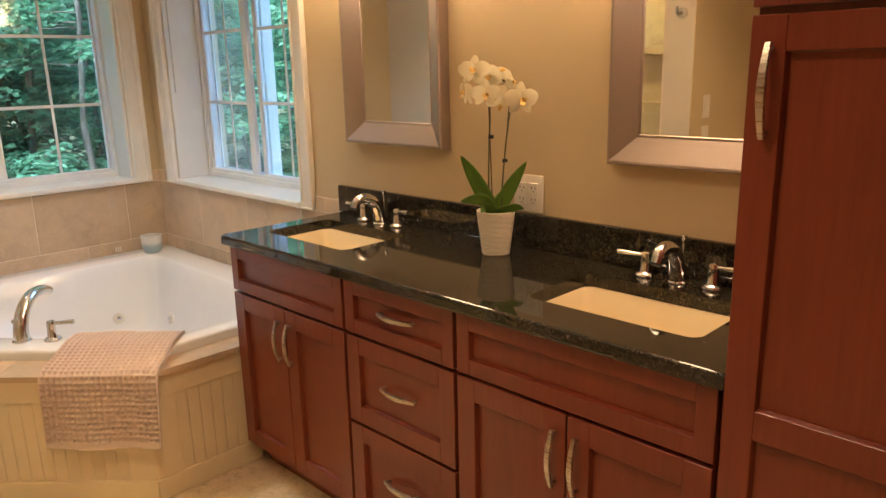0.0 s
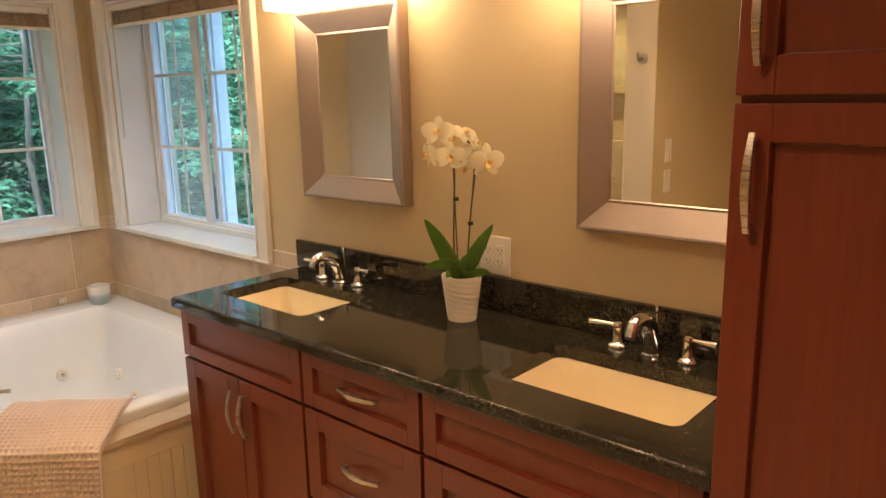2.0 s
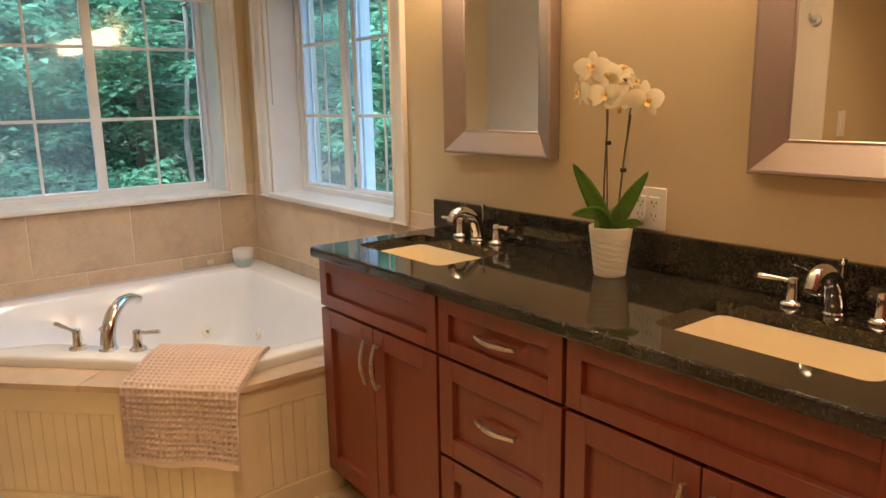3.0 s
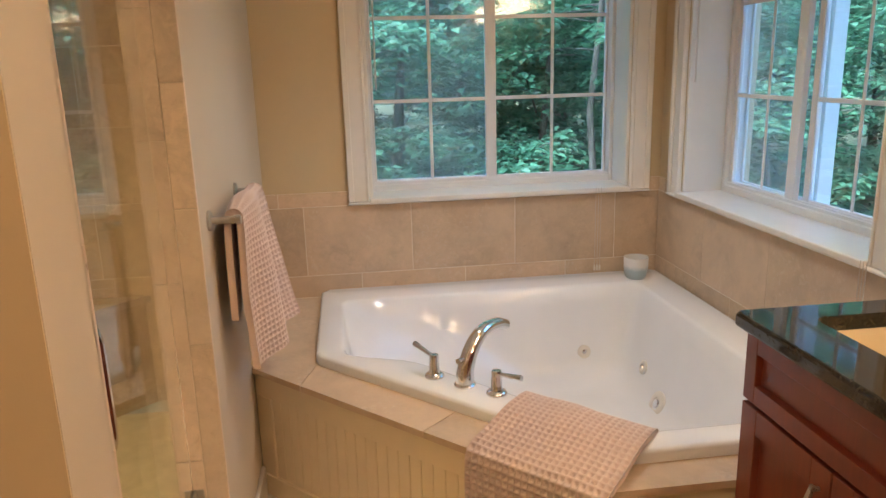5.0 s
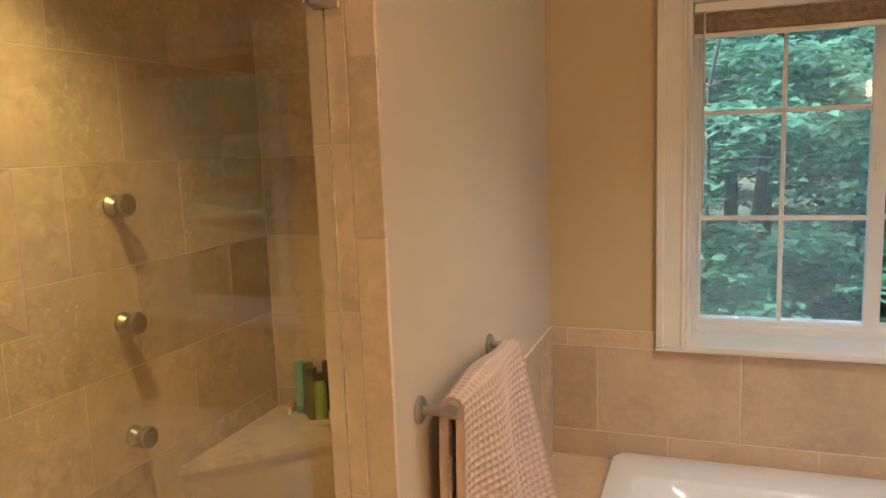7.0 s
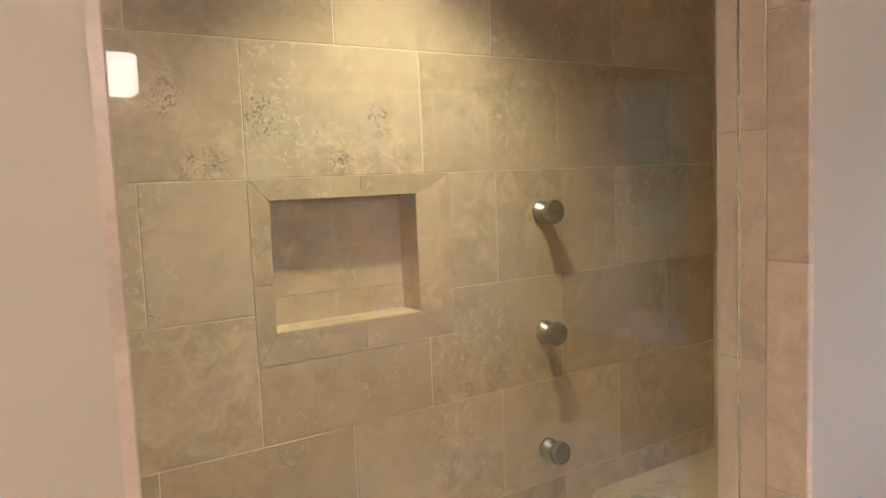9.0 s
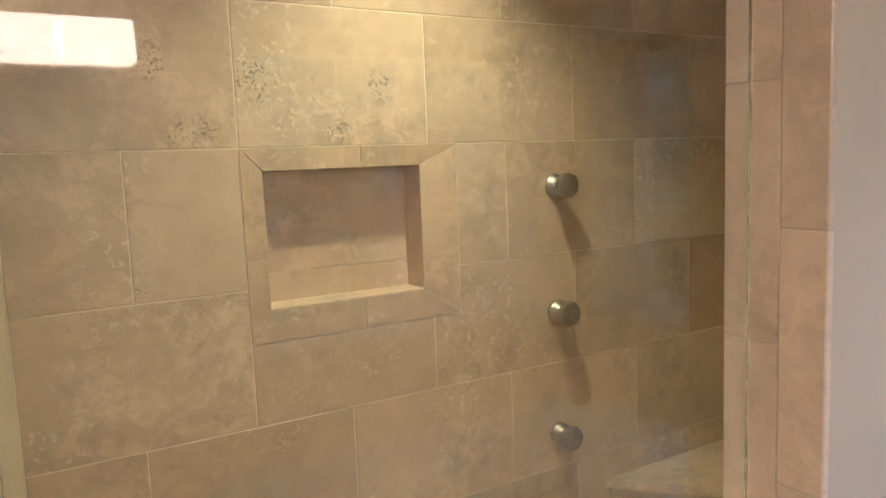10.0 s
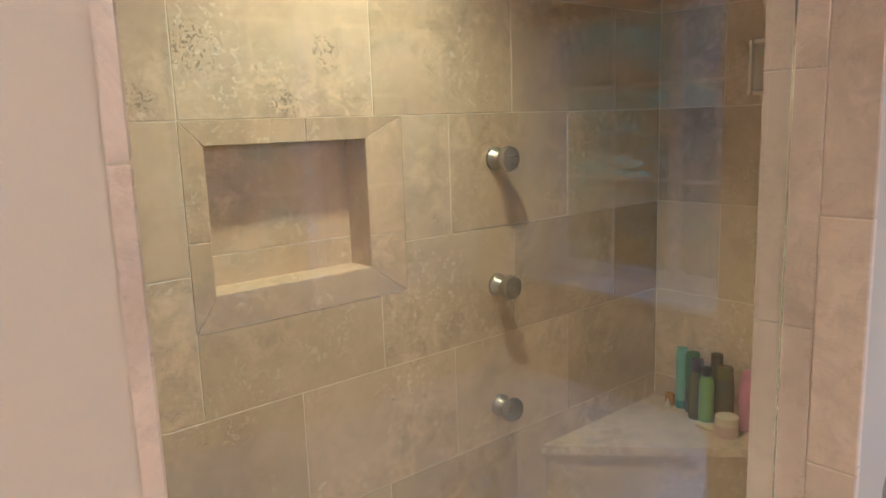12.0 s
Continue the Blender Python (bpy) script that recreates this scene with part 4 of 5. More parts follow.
def waffle(name, path, across, width, label, material, cell=0.0165, depth=0.0085, wave=None, thick=0.012, base=None, hem=0.0):
    """A waffle towel: laid along a path of (point, outward normal), spread along 'across' about it. One sheet with sunk cells on both faces."""
    ac = Vector(across).normalized()
    pts = [Vector(p) for p in path]
    lens = [0.0]
    for p, q in zip(pts, pts[1:]):
        lens.append(lens[-1] + (q - p).length)
    total = lens[-1]
    nu, nv = int(width / cell) * 6, int(total / cell) * 6
    rise = (1.0, 0.72, 0.0, 0.0, 0.0, 0.72)
    verts, faces = [], []

    def at(s):
        s = min(max(s, 0), total)
        k = max(i for i in range(len(lens)) if lens[i] <= s + 1e-9)
        k = min(k, len(pts) - 2)
        t = (s - lens[k]) / max(1e-9, lens[k + 1] - lens[k])
        return pts[k].lerp(pts[k + 1], t), (pts[k + 1] - pts[k]).normalized()

    cols = []
    for j in range(nv + 1):
        s = total * j / nv
        p, d = at(s)
        cols.append((p, d, s))
    for side in (1, -1):
        for j, (p, d, s) in enumerate(cols):
            d = (cols[min(j + 5, nv)][0] - cols[max(j - 5, 0)][0]).normalized()
            nrm = ac.cross(d).normalized()
            for i in range(nu + 1):
                u = i / nu - 0.5
                ridge = max(rise[i % 6], rise[j % 6]) if s < total - hem else 0.82
                hgt = (depth if side > 0 else depth * 0.45) * (ridge - 1) + thick / 2
                off, sl = wave(u, s) if wave else (0, 0)
                verts.append(p + ac * (u * width + sl) + nrm * (side * hgt + off))
    m = (nu + 1) * (nv + 1)
    for side in (0, 1):
        for j in range(nv):
            for i in range(nu):
                a = side * m + j * (nu + 1) + i
                f = (a, a + 1, a + nu + 2, a + nu + 1)
                faces.append(f if side == 0 else f[::-1])
    rim = [j * (nu + 1) for j in range(nv + 1)] + [nv * (nu + 1) + i for i in range(1, nu + 1)] + [j * (nu + 1) + nu for j in range(nv - 1, -1, -1)] + [i for i in range(nu - 1, 0, -1)]
    for k in range(len(rim)):
        a, b = rim[k], rim[(k + 1) % len(rim)]
        faces.append((a, a + m, b + m, b))
    me = bpy.data.meshes.new(name)
    base = Vector(base)
    me.from_pydata([v - base for v in verts], [], faces)
    me.materials.append(M[material])
    for p in me.polygons:
        p.use_smooth = True
    ob = new(name, me)
    ob.location = base
    return tagged(ob, label, "towel")


def towel_bar():
    z, y = 1.076, YT + 0.062
    ob = thing("towel_bar", (-2.95, YT, z), "brushed nickel towel bar on round wall plates", "towel bar")
    for x in (-2.728, -3.195):
        part("wall_plate", lathe(bmesh.new(), (x, YT, z), [(0.026, 0), (0.026, 0.006), (0.022, 0.009), (0.010, 0.010)], "y"), "nickel_dark", ob, smooth="auto")
        part("post", lathe(bmesh.new(), (x, YT, z), [(0.0095, 0.009), (0.0095, 0.066), (0.012, 0.068), (0.012, 0.080), (0.009, 0.082)], "y"), "nickel_dark", ob, smooth="auto")
    part("bar", tube(bmesh.new(), [(-2.716, y, z), (-3.207, y, z)], 0.0085, 14), "nickel_dark", ob, smooth="auto")


cup = Nodes("white_blue_ceramic")
cz = cup.node("ShaderNodeSeparateXYZ", Vector=cup.coords())
cup.set(Base_Color=cup.ramp(cup.math("ADD", cz.outputs["Z"], cup.math("MULTIPLY", cup.noise(cup.coords(), 40), 0.02)), (0.050, (0.40, 0.50, 0.54)), (0.072, (0.74, 0.73, 0.70))), Roughness=0.4)
M["cup"] = cup.mat
tub_deck(), tub(), tub_filler(), candle_cup(), towel_bar()


# ---- shower ----
def shower_door():
    y = -0.072
    ob = thing("shower_door", (-2.24, y, 0.11), "closed frameless glass shower door with a chrome pull", "door")
    g = part("glass", boxes(((XJR + 0.006, y - 0.005, 0.115), (XJL - 0.006, y + 0.005, 2.02)), bevel=0.001), "shower_glass", ob)
    g.visible_shadow = False
    bm = tube(bmesh.new(), curve_points([(-1.972, y, 0.850), (-1.972, y + 0.030, 0.850), (-1.972, y + 0.050, 0.870), (-1.972, y + 0.052, 0.96), (-1.972, y + 0.050, 1.050), (-1.972, y + 0.030, 1.070), (-1.972, y, 1.070)], 6), 0.0095, 14)
    part("pull_handle", bm, "chrome", ob, smooth="auto")
    for z in (0.35, 1.845):
        part("hinge", boxes(((XJR + 0.001, y - 0.012, z - 0.045), (XJR + 0.062, y - 0.0055, z + 0.045)), ((XJR + 0.001, y + 0.0055, z - 0.045), (XJR + 0.062, y + 0.012, z + 0.045)),
             ((XJR + 0.0005, y - 0.025, z - 0.045), (XJR + 0.005, y + 0.030, z + 0.045)), bevel=0.002), "nickel_dark", ob)


def body_jet(z):
    c = (-3.235, YS, z)
    ob = thing("body_jet", c, "satin nickel shower body jet on the tiled wall", "shower jet", "shower body jets")
    part("stem", lathe(bmesh.new(), c, [(0.033, 0), (0.033, 0.008), (0.026, 0.016), (0.019, 0.028), (0.021, 0.040)], "y"), "nickel_dark", ob, smooth="auto")
    part("head", lathe(bmesh.new(), (c[0], YS + 0.040, z), [(0.020, 0), (0.033, 0.008), (0.036, 0.016), (0.035, 0.024), (0.030, 0.027), (0.008, 0.028)], "y", 28), "nickel_dark", ob, smooth="auto")
    bm = bmesh.new()
    for r, n in ((0.009, 6), (0.017, 10), (0.025, 14)):
        for k in range(n):
            a = 2 * math.pi * k / n
            lathe(bm, (c[0] + r * math.cos(a), YS + 0.0665, z + r * math.sin(a)), [(0.0034, 0), (0.0030, 0.003), (0.0014, 0.004)], "y", 8)
    part("nozzle_ring", bm, "nickel_dark", ob)
    part("face_rim", lathe(bmesh.new(), (c[0], YS + 0.0655, z), [(0.0335, -0.002), (0.0335, 0.003), (0.0300, 0.004), (0.0296, 0.0015)], "y", 28), "nickel_dark", ob, smooth="auto")


def bench():
    ob = thing("shower_bench", (-3.9, -1.0, 0), "tiled triangular corner bench in the shower", "bench")
    tri = [(XSW + 0.002, YS + 0.002), (-3.44, YS + 0.002), (XSW + 0.002, -0.545)]
    part("base", prism(bmesh.new(), tri, 0.0, 0.472), "shower_tile", ob)
    part("seat", prism(bmesh.new(), [(XSW + 0.002, YS + 0.002), (-3.415, YS + 0.002), (XSW + 0.002, -0.52)], 0.473, 0.503), "shower_tile", ob)


def downlight(x, y, watts, colour, name="downlight", size=70):
    ob = thing(name, (x, y, CEIL), "round recessed ceiling downlight with a white trim", "ceiling light", "recessed downlights")
    bm = bmesh.new()
    lathe(bm, (x, y, CEIL - 0.012), [(0.055, 0.004), (0.075, 0.0), (0.085, 0.006), (0.085, 0.0115)], sides=28)
    part("trim_ring", bm, "trim", ob, smooth="auto")
    part("lens", lathe(bmesh.new(), (x, y, CEIL - 0.014), [(0.052, 0.0), (0.054, 0.004)], sides=28), "lens", ob)
    data = bpy.data.lights.new("downlight_lamp", "SPOT")
    data.energy, data.color, data.spot_size, data.spot_blend, data.shadow_soft_size = watts, colour, radians(size), 0.7, 0.045
    lamp = new("downlight_lamp", data)
    lamp.matrix_world = look((x, y, CEIL - 0.03), (x, y, 0))


shower_door()
for z in (1.428, 1.063, 0.694):
    body_jet(z)
bench()
downlight(-2.74, -0.76, SHOWER_WATTS, (1.0, 0.66, 0.21), size=112)
for x, y in ((-0.85, 0.35), (0.35, -0.35)):
    downlight(x, y, CEILING_WATTS, (1.0, 0.60, 0.30), size=120)
downlight(-3.05, 0.95, TUB_WATTS, (1.0, 0.85, 0.68), size=106)


# ---- tiles ----
VEINED = {("+y", r, k): "shower_tile_veined" for r, k in ((0, 0), (0, -1), (-1, -1), (-2, -3))}
VEINED[("+y", -2, -4)] = "shower_tile_dark"


def notched_tile(parent, outline, y, material, gap=0.0025):
    """An L-shaped tile on the niche wall, from its (x, z) outline."""
    x0, x1 = min(p[0] for p in outline), max(p[0] for p in outline)
    z0, z1 = min(p[1] for p in outline), max(p[1] for p in outline)
    c = Vector(((x0 + x1) / 2, y, (z0 + z1) / 2))
    inner = offset_poly(outline, gap / 2)
    verts = [Vector((x, y + d, z)) - c for d in (-0.008, 0.0) for x, z in inner]
    m = len(inner)
    me = bpy.data.meshes.new("tile")
    me.from_pydata(verts, [], [tuple(range(2 * m - 1, m - 1, -1))] + [(i, (i + 1) % m, m + (i + 1) % m, m + i) for i in range(m)])
    me.materials.append(M[material])
    ob = new("tile", me)
    ob.location, ob.parent = c, parent


def rows_of_tiles(parent, face, fixed, u0, u1, z0, z1, w, h, u_start, z_start, material, skip=None, stagger=0.5):
    """Running bond on a wall; cut tiles at the ends; skip: a rectangle (u0, u1, z0, z1) left free."""
    r = math.floor((z0 - z_start) / h)
    while z_start + r * h < z1 - 1e-6:
        a, b = max(z0, z_start + r * h), min(z1, z_start + (r + 1) * h)
        s = u_start + (stagger * w if r % 2 else 0)
        k = math.floor((u0 - s) / w)
        while s + k * w < u1 - 1e-6:
            p, q = max(u0, s + k * w), min(u1, s + (k + 1) * w)
            pieces = [(p, q, a, b)]
            if skip and p < skip[1] - 0.005 and q > skip[0] + 0.005 and a < skip[3] - 0.005 and b > skip[2] + 0.005:
                lo, hi = max(a, skip[2]), min(b, skip[3])
                if a < skip[2] and p < skip[0] < q < skip[1] and face == "+y":
                    # notched round the corner of the opening
                    notched_tile(parent, [(p, a), (q, a), (q, skip[2]), (skip[0], skip[2]), (skip[0], b), (p, b)], fixed, material)
                    k += 1
                    continue
                pieces = [(p, q, a, min(b, skip[2])), (p, q, max(a, skip[3]), b), (p, min(q, skip[0]), lo, hi), (max(p, skip[1]), q, lo, hi)]
            for p0, q0, a0, b0 in pieces:
                if q0 - p0 > 0.012 and b0 - a0 > 0.012:
                    c = (p0 + q0) / 2
                    at = (c, fixed, (a0 + b0) / 2) if face[1] == "y" else (fixed, c, (a0 + b0) / 2)
                    tile(parent, q0 - p0, b0 - a0, at, face, VEINED.get((face, r, k), material))
            k += 1
        r += 1


OBJ = bpy.data.objects
rows_of_tiles(OBJ["wall_niche"], "+y", YS, XSW, XJL, 0.0, CEIL, 0.4845, 0.3225, -2.3415, 1.5545, "shower_tile", skip=(-2.908, -2.341, 1.105, 1.5545))
# niche: mitred frame of eight strips, tiled back and reveals
NX0, NX1, NZ0, NZ1 = -2.799, -2.391, 1.179, 1.502
FX0, FX1, FZ0, FZ1 = -2.9075, -2.3415, 1.1055, 1.5540


def niche():
    ob = thing("shower_niche", ((NX0 + NX1) / 2, YS, NZ0), "recessed shower niche framed in mitred travertine strips", "niche")

    def strip(a, b, c, d, name="frame_strip"):
        bm = bmesh.new()
        pts = [Vector((p[0], YS, p[1])) for p in (a, b, c, d)]
        mid = sum(pts, Vector()) / 4
        pts = [p + (mid - p).normalized() * 0.0010 for p in pts]
        f = [bm.verts.new(p + (mid - p).normalized() * 0.0012 + Vector((0, 0.0015, 0))) for p in pts]
        m = [bm.verts.new(p + Vector((0, 0.0004, 0))) for p in pts]
        k = [bm.verts.new(p + Vector((0, -0.012, 0))) for p in pts]
        for r, s in ((k, m), (m, f)):
            for i in range(4):
                bm.faces.new((r[i], r[(i + 1) % 4], s[(i + 1) % 4], s[i]))
        bm.faces.new(f)
        bmesh.ops.recalc_face_normals(bm, faces=bm.faces[:])
        part(name, bm, "niche_tile", ob)

    xt, xb, zl, zr = -2.635, -2.630, 1.30, 1.262
    strip((FX0, FZ1), (xt, FZ1), (xt, NZ1), (NX0, NZ1)), strip((xt, FZ1), (FX1, FZ1), (NX1, NZ1), (xt, NZ1))
    strip((FX0, FZ0), (xb, FZ0), (xb, NZ0), (NX0, NZ0)), strip((xb, FZ0), (FX1, FZ0), (NX1, NZ0), (xb, NZ0))
    strip((FX0, FZ1), (NX0, NZ1), (NX0, zr), (FX0, zr)), strip((FX0, zr), (NX0, zr), (NX0, NZ0), (FX0, FZ0))
    strip((FX1, FZ1), (NX1, NZ1), (NX1, zl), (FX1, zl)), strip((FX1, zl), (NX1, zl), (NX1, NZ0), (FX1, FZ0))
    d = 0.09
    zb = NZ0 + 0.075
    for a, b in (((NX0, YS - d - 0.008, zb), (NX1, YS - d, NZ1)), ((NX0, YS - d - 0.008, NZ0), (NX1, YS - d + 0.0005, zb - 0.002)),
                 ((NX0 - 0.006, YS - d, NZ0), (NX0 + 0.001, YS + 0.001, NZ1)), ((NX1 - 0.001, YS - d, NZ0), (NX1 + 0.006, YS + 0.001, NZ1)),
                 ((NX0, YS - d, NZ1 - 0.001), (NX1, YS + 0.001, NZ1 + 0.006)), ((NX0, YS - d, NZ0 - 0.006), (NX1, YS + 0.001, NZ0 + 0.004))):
        part("reveal_tile", boxes((a, b), bevel=0.0012), "niche_tile", ob)


M["niche_tile"] = travertine("niche_travertine", (0.58, 0.46, 0.33), 0.4)
niche()
rows_of_tiles(OBJ["wall_shower_end"], "+x", XSW, YS, YT - 0.128, 0.0, CEIL, 0.4845, 0.3225, -0.945, 1.5545, "shower_tile")
# bath splash: lower cut row, one full row, narrow cap
for wall, face, fixed, u0, u1, s1, s2 in (("wall_west", "+x", XW + 0.008, YT, YN, 0.179, 0.41), ("wall_north", "-y", YN - 0.008, XW + 0.008, -2.307, -3.50, -3.27)):
    sill = (WEST_OPEN[0] - 0.094, WEST_OPEN[1] + 0.094) if face == "+x" else (NORTH_OPEN[0] - 0.094, NORTH_OPEN[1] + 0.094)
    bed = ((XW, YT, DECK), (XW + 0.0066, YN, 0.937)) if face == "+x" else ((XW, YN - 0.0066, DECK), (-2.3, YN, 0.937))
    if face == "+x":
        bed = (bed[0], (bed[1][0], YN - 0.0066, 0.8785))
        strips = [bed, ((XW, YT, 0.8785), (XW + 0.0066, sill[0], 0.937)), ((XW, sill[1], 0.8785), (XW + 0.0066, YN - 0.0066, 0.937))]
    else:
        strips = [(bed[0], (-2.308, YN, 0.8785)), ((XW, YN - 0.0066, 0.8785), (sill[0], YN, 0.937)), ((sill[1], YN - 0.0066, 0.8785), (-2.308, YN, 0.937))]
    part("grout", boxes(*strips), "grout", OBJ[wall])
    rows_of_tiles(OBJ[wall], face, fixed, u0, u1, DECK + 0.002, 0.577, 0.456, 0.1, s2, DECK + 0.002, "bath_tile", stagger=0)
    rows_of_tiles(OBJ[wall], face, fixed, u0, u1, 0.577, SILL - 0.016, 0.456, 0.5, s1, 0.577, "bath_tile", stagger=0)
    for a, b in ((u0, sill[0]), (sill[1], u1)):
        rows_of_tiles(OBJ[wall], face, fixed, a, b, SILL - 0.016, 0.938, 0.305, 0.5, a + 0.06, SILL - 0.016, "bath_tile", stagger=0)
part("grout", boxes(((XW + 0.0066, YT, DECK), (-3.20, YT + 0.0066, 0.937))), "grout", OBJ["wall_towel"])
rows_of_tiles(OBJ["wall_towel"], "+y", YT + 0.008, XW + 0.008, -3.20, DECK + 0.002, 0.938, 0.456, 0.47, -3.75, DECK + 0.002, "bath_tile", stagger=0)
# shower jambs: narrow outer strip and inner column, each in its own pieces
for face, x, zs in (("+x", XJR, (0.315, 0.79, 1.130, 1.420, 1.72, 2.16)), ("-x", XJL, (0.305, 0.61, 0.915, 1.22, 1.525, 1.83, 2.16))):
    wall = OBJ["wall_towel"] if face == "+x" else OBJ["wall_stub"]
    for y0, y1, shift in ((YT - 0.054, YT + 0.002, 0.0), (YT - 0.130, YT - 0.054, 0.16)):
        low = 0.10
        for z in [v + shift for v in zs[:-1]] + [2.16]:
            tile(wall, y1 - y0, z - low, (x, (y0 + y1) / 2, (z + low) / 2), face, "jamb_tile", thick=0.010, gap=0.0014, cham=0.0016 if y1 > YT else 0.0008)
            low = z
# floor tiles
fx = -2.66
while fx < 1.8:
    fy = -1.4
    while fy < YN - 0.02:
        y1 = min(fy + 0.456, YN)
        x1 = min(fx + 0.456, 1.8)
        tile(OBJ["floor"], x1 - fx, y1 - fy, ((fx + x1) / 2, (fy + y1) / 2, 0.0), "+z", "floor_tile")
        fy = y1
    fx += 0.456


# ---- soft and small things ----
def blind(name, along, o0, o1, plane, label):
    """A bamboo roman shade, pulled up: head board, woven folds, cord tapes, bottom rail."""
    def b(u0, d0, z0, u1, d1, z1):
        return ((plane - d0, u0, z0), (plane - d1, u1, z1)) if along == "y" else ((u0, plane + d0, z0), (u1, plane + d1, z1))
    mid = (o0 + o1) / 2
    ob = thing(name, (plane, mid, 1.88) if along == "y" else (mid, plane, 1.88), label, "blind", "window blinds")
    u0, u1 = o0 + 0.018, o1 - 0.018
    part("head_board", boxes(b(u0, 0.012, 1.945, u1, 0.065, HEAD - 0.015), bevel=0.003), "trim", ob)
    rnd = random.Random(5)
    for k in range(11):
        z = 1.942 - k * 0.0054
        d = 0.016 + 0.010 * (0.5 + 0.5 * math.sin(k * 1.3)) + rnd.uniform(-0.001, 0.001)
        part("slat", boxes(b(u0 + rnd.uniform(0, 0.003), d, z - 0.0046, u1 - rnd.uniform(0, 0.003), d + 0.035, z), bevel=0.0012), "bamboo", ob)
    for f in (0.07, 0.29, 0.5, 0.71, 0.93):
        c = u0 + (u1 - u0) * f
        part("tape", boxes(b(c - 0.012, 0.0135, 1.884, c + 0.012, 0.0155, 1.944), bevel=0.0005), "bamboo_dark", ob)
    part("bottom_rail", boxes(b(u0, 0.014, 1.868, u1, 0.034, 1.883), bevel=0.002), "trim", ob)
    c = u0 + 0.030
    p = (plane - 0.010, c) if along == "y" else (c, plane + 0.010)
    part("wand", tube(bmesh.new(), [(*p, 1.95), (*p, 1.35)], 0.0035, 8), "cord", ob)


M["bamboo_dark"] = plain("dark_weave", (0.26, 0.19, 0.12), 0.7, vary=0.4, scale=90, bump=0.2)
blind("bamboo_blind", "y", *WEST_OPEN, XW, "raised woven bamboo blind in the window above the tub")
blind("bamboo_blind", "x", *NORTH_OPEN, YN, "raised woven bamboo blind in the window beside the vanity")


def towels():
    z, y = 1.076, YT + 0.062
    back = [(-2.955, y - 0.029, 0.80), (-2.955, y - 0.028, 0.95), (-2.955, y - 0.025, 1.05)]
    over = [(-2.955, y + 0.0225 * math.cos(a), z + 0.0225 * math.sin(a)) for a in (math.pi * (1 - k / 8) for k in range(9))]
    front = [(-2.955, y + 0.026, 1.04), (-2.955, y + 0.033, 0.90), (-2.955, y + 0.040, 0.78), (-2.955, y + 0.046, 0.655)]

    def wave(u, s):
        f = max(0.0, s - 0.30)
        fold = 0.022 * math.sin(u * 9.0 + 0.6) * min(1, f * 4)
        lift = 0.006 * math.sin(u * 7 + 1.0)
        return lift + fold + f * f * 0.28 * max(0.0, 0.25 - u), -0.10 * f * (u < 0) * (-u) - 0.03 * f
    waffle("hand_towel", back + over + front, (1, 0, 0), 0.42, "pale pink waffle towel folded over the towel bar", "towel_pale", cell=0.0165, depth=0.0115, thick=0.018, wave=wave, base=(-2.955, y, 0.66))
    # towel laid over the tub rim, deck edge and skirt
    p = Vector((-3.195, YT, 0))
    d = Vector((0.908, 0.867, 0)).normalized()
    inward = Vector((-d.y, d.x, 0))
    c = p + d * 1.072
    prof = ((0.315, 0.470), (0.300, 0.500), (0.285, 0.519), (0.255, 0.5240), (0.185, 0.5240), (0.158, 0.5215), (0.125, 0.514), (0.070, 0.502), (0.030, 0.494), (0.006, 0.4875), (-0.008, 0.480), (-0.0145, 0.462), (-0.017, 0.40), (-0.020, 0.32), (-0.024, 0.232))

    def lie(u, s):
        return max(0.0, 0.004 * math.sin(u * 8 + s * 11)) + max(0, s - 0.34) * 0.06 * (0.5 + 0.5 * math.sin(u * 11 + 0.5)), 0.06 * max(0, 0.28 - s) - 0.035
    waffle("bath_towel", [c + inward * a + Vector((0, 0, zz + 0.002)) for a, zz in prof], -d, 0.39, "blush pink waffle towel draped over the tub rim and skirt", "towel", cell=0.0185, depth=0.0115, hem=0.016, thick=0.018, wave=lie, base=c + Vector((0, 0, DECK)))


towels()


# orchid: u across, z up, w towards the room
O = Vector((-1.385, 1.615, 0))
OU, OW = Vector((0.7071, 0.7071, 0)), Vector((0.7071, -0.7071, 0))


def op(u, z, w=0.0):
    return O + OU * u + OW * w + Vector((0, 0, z))


def strap_leaf(bm, ctrl, width, fold=0.25):
    pts = curve_points(ctrl, 6)
    n = len(pts)
    rows = []
    for k, p in enumerate(pts):
        t = k / (n - 1)
        d = (pts[min(k + 1, n - 1)] - pts[max(k - 1, 0)]).normalized()
        side = d.cross(OW if abs(d.dot(OW)) < 0.9 else Vector((0, 0, 1))).normalized()
        nrm = side.cross(d).normalized()
        w = width * (math.sin(math.pi * min(1, 0.12 + 0.88 * t) ** 0.75) ** 0.7 if t < 0.995 else 0.02)
        rows.append([bm.verts.new(p + side * w * a + nrm * fold * w * (abs(a) * 2 - 0.6) * 0.5) for a in (-0.5, -0.28, 0, 0.28, 0.5)])
    for r, s in zip(rows, rows[1:]):
        for i in range(4):
            bm.faces.new((r[i], r[i + 1], s[i + 1], s[i]))
    return bm


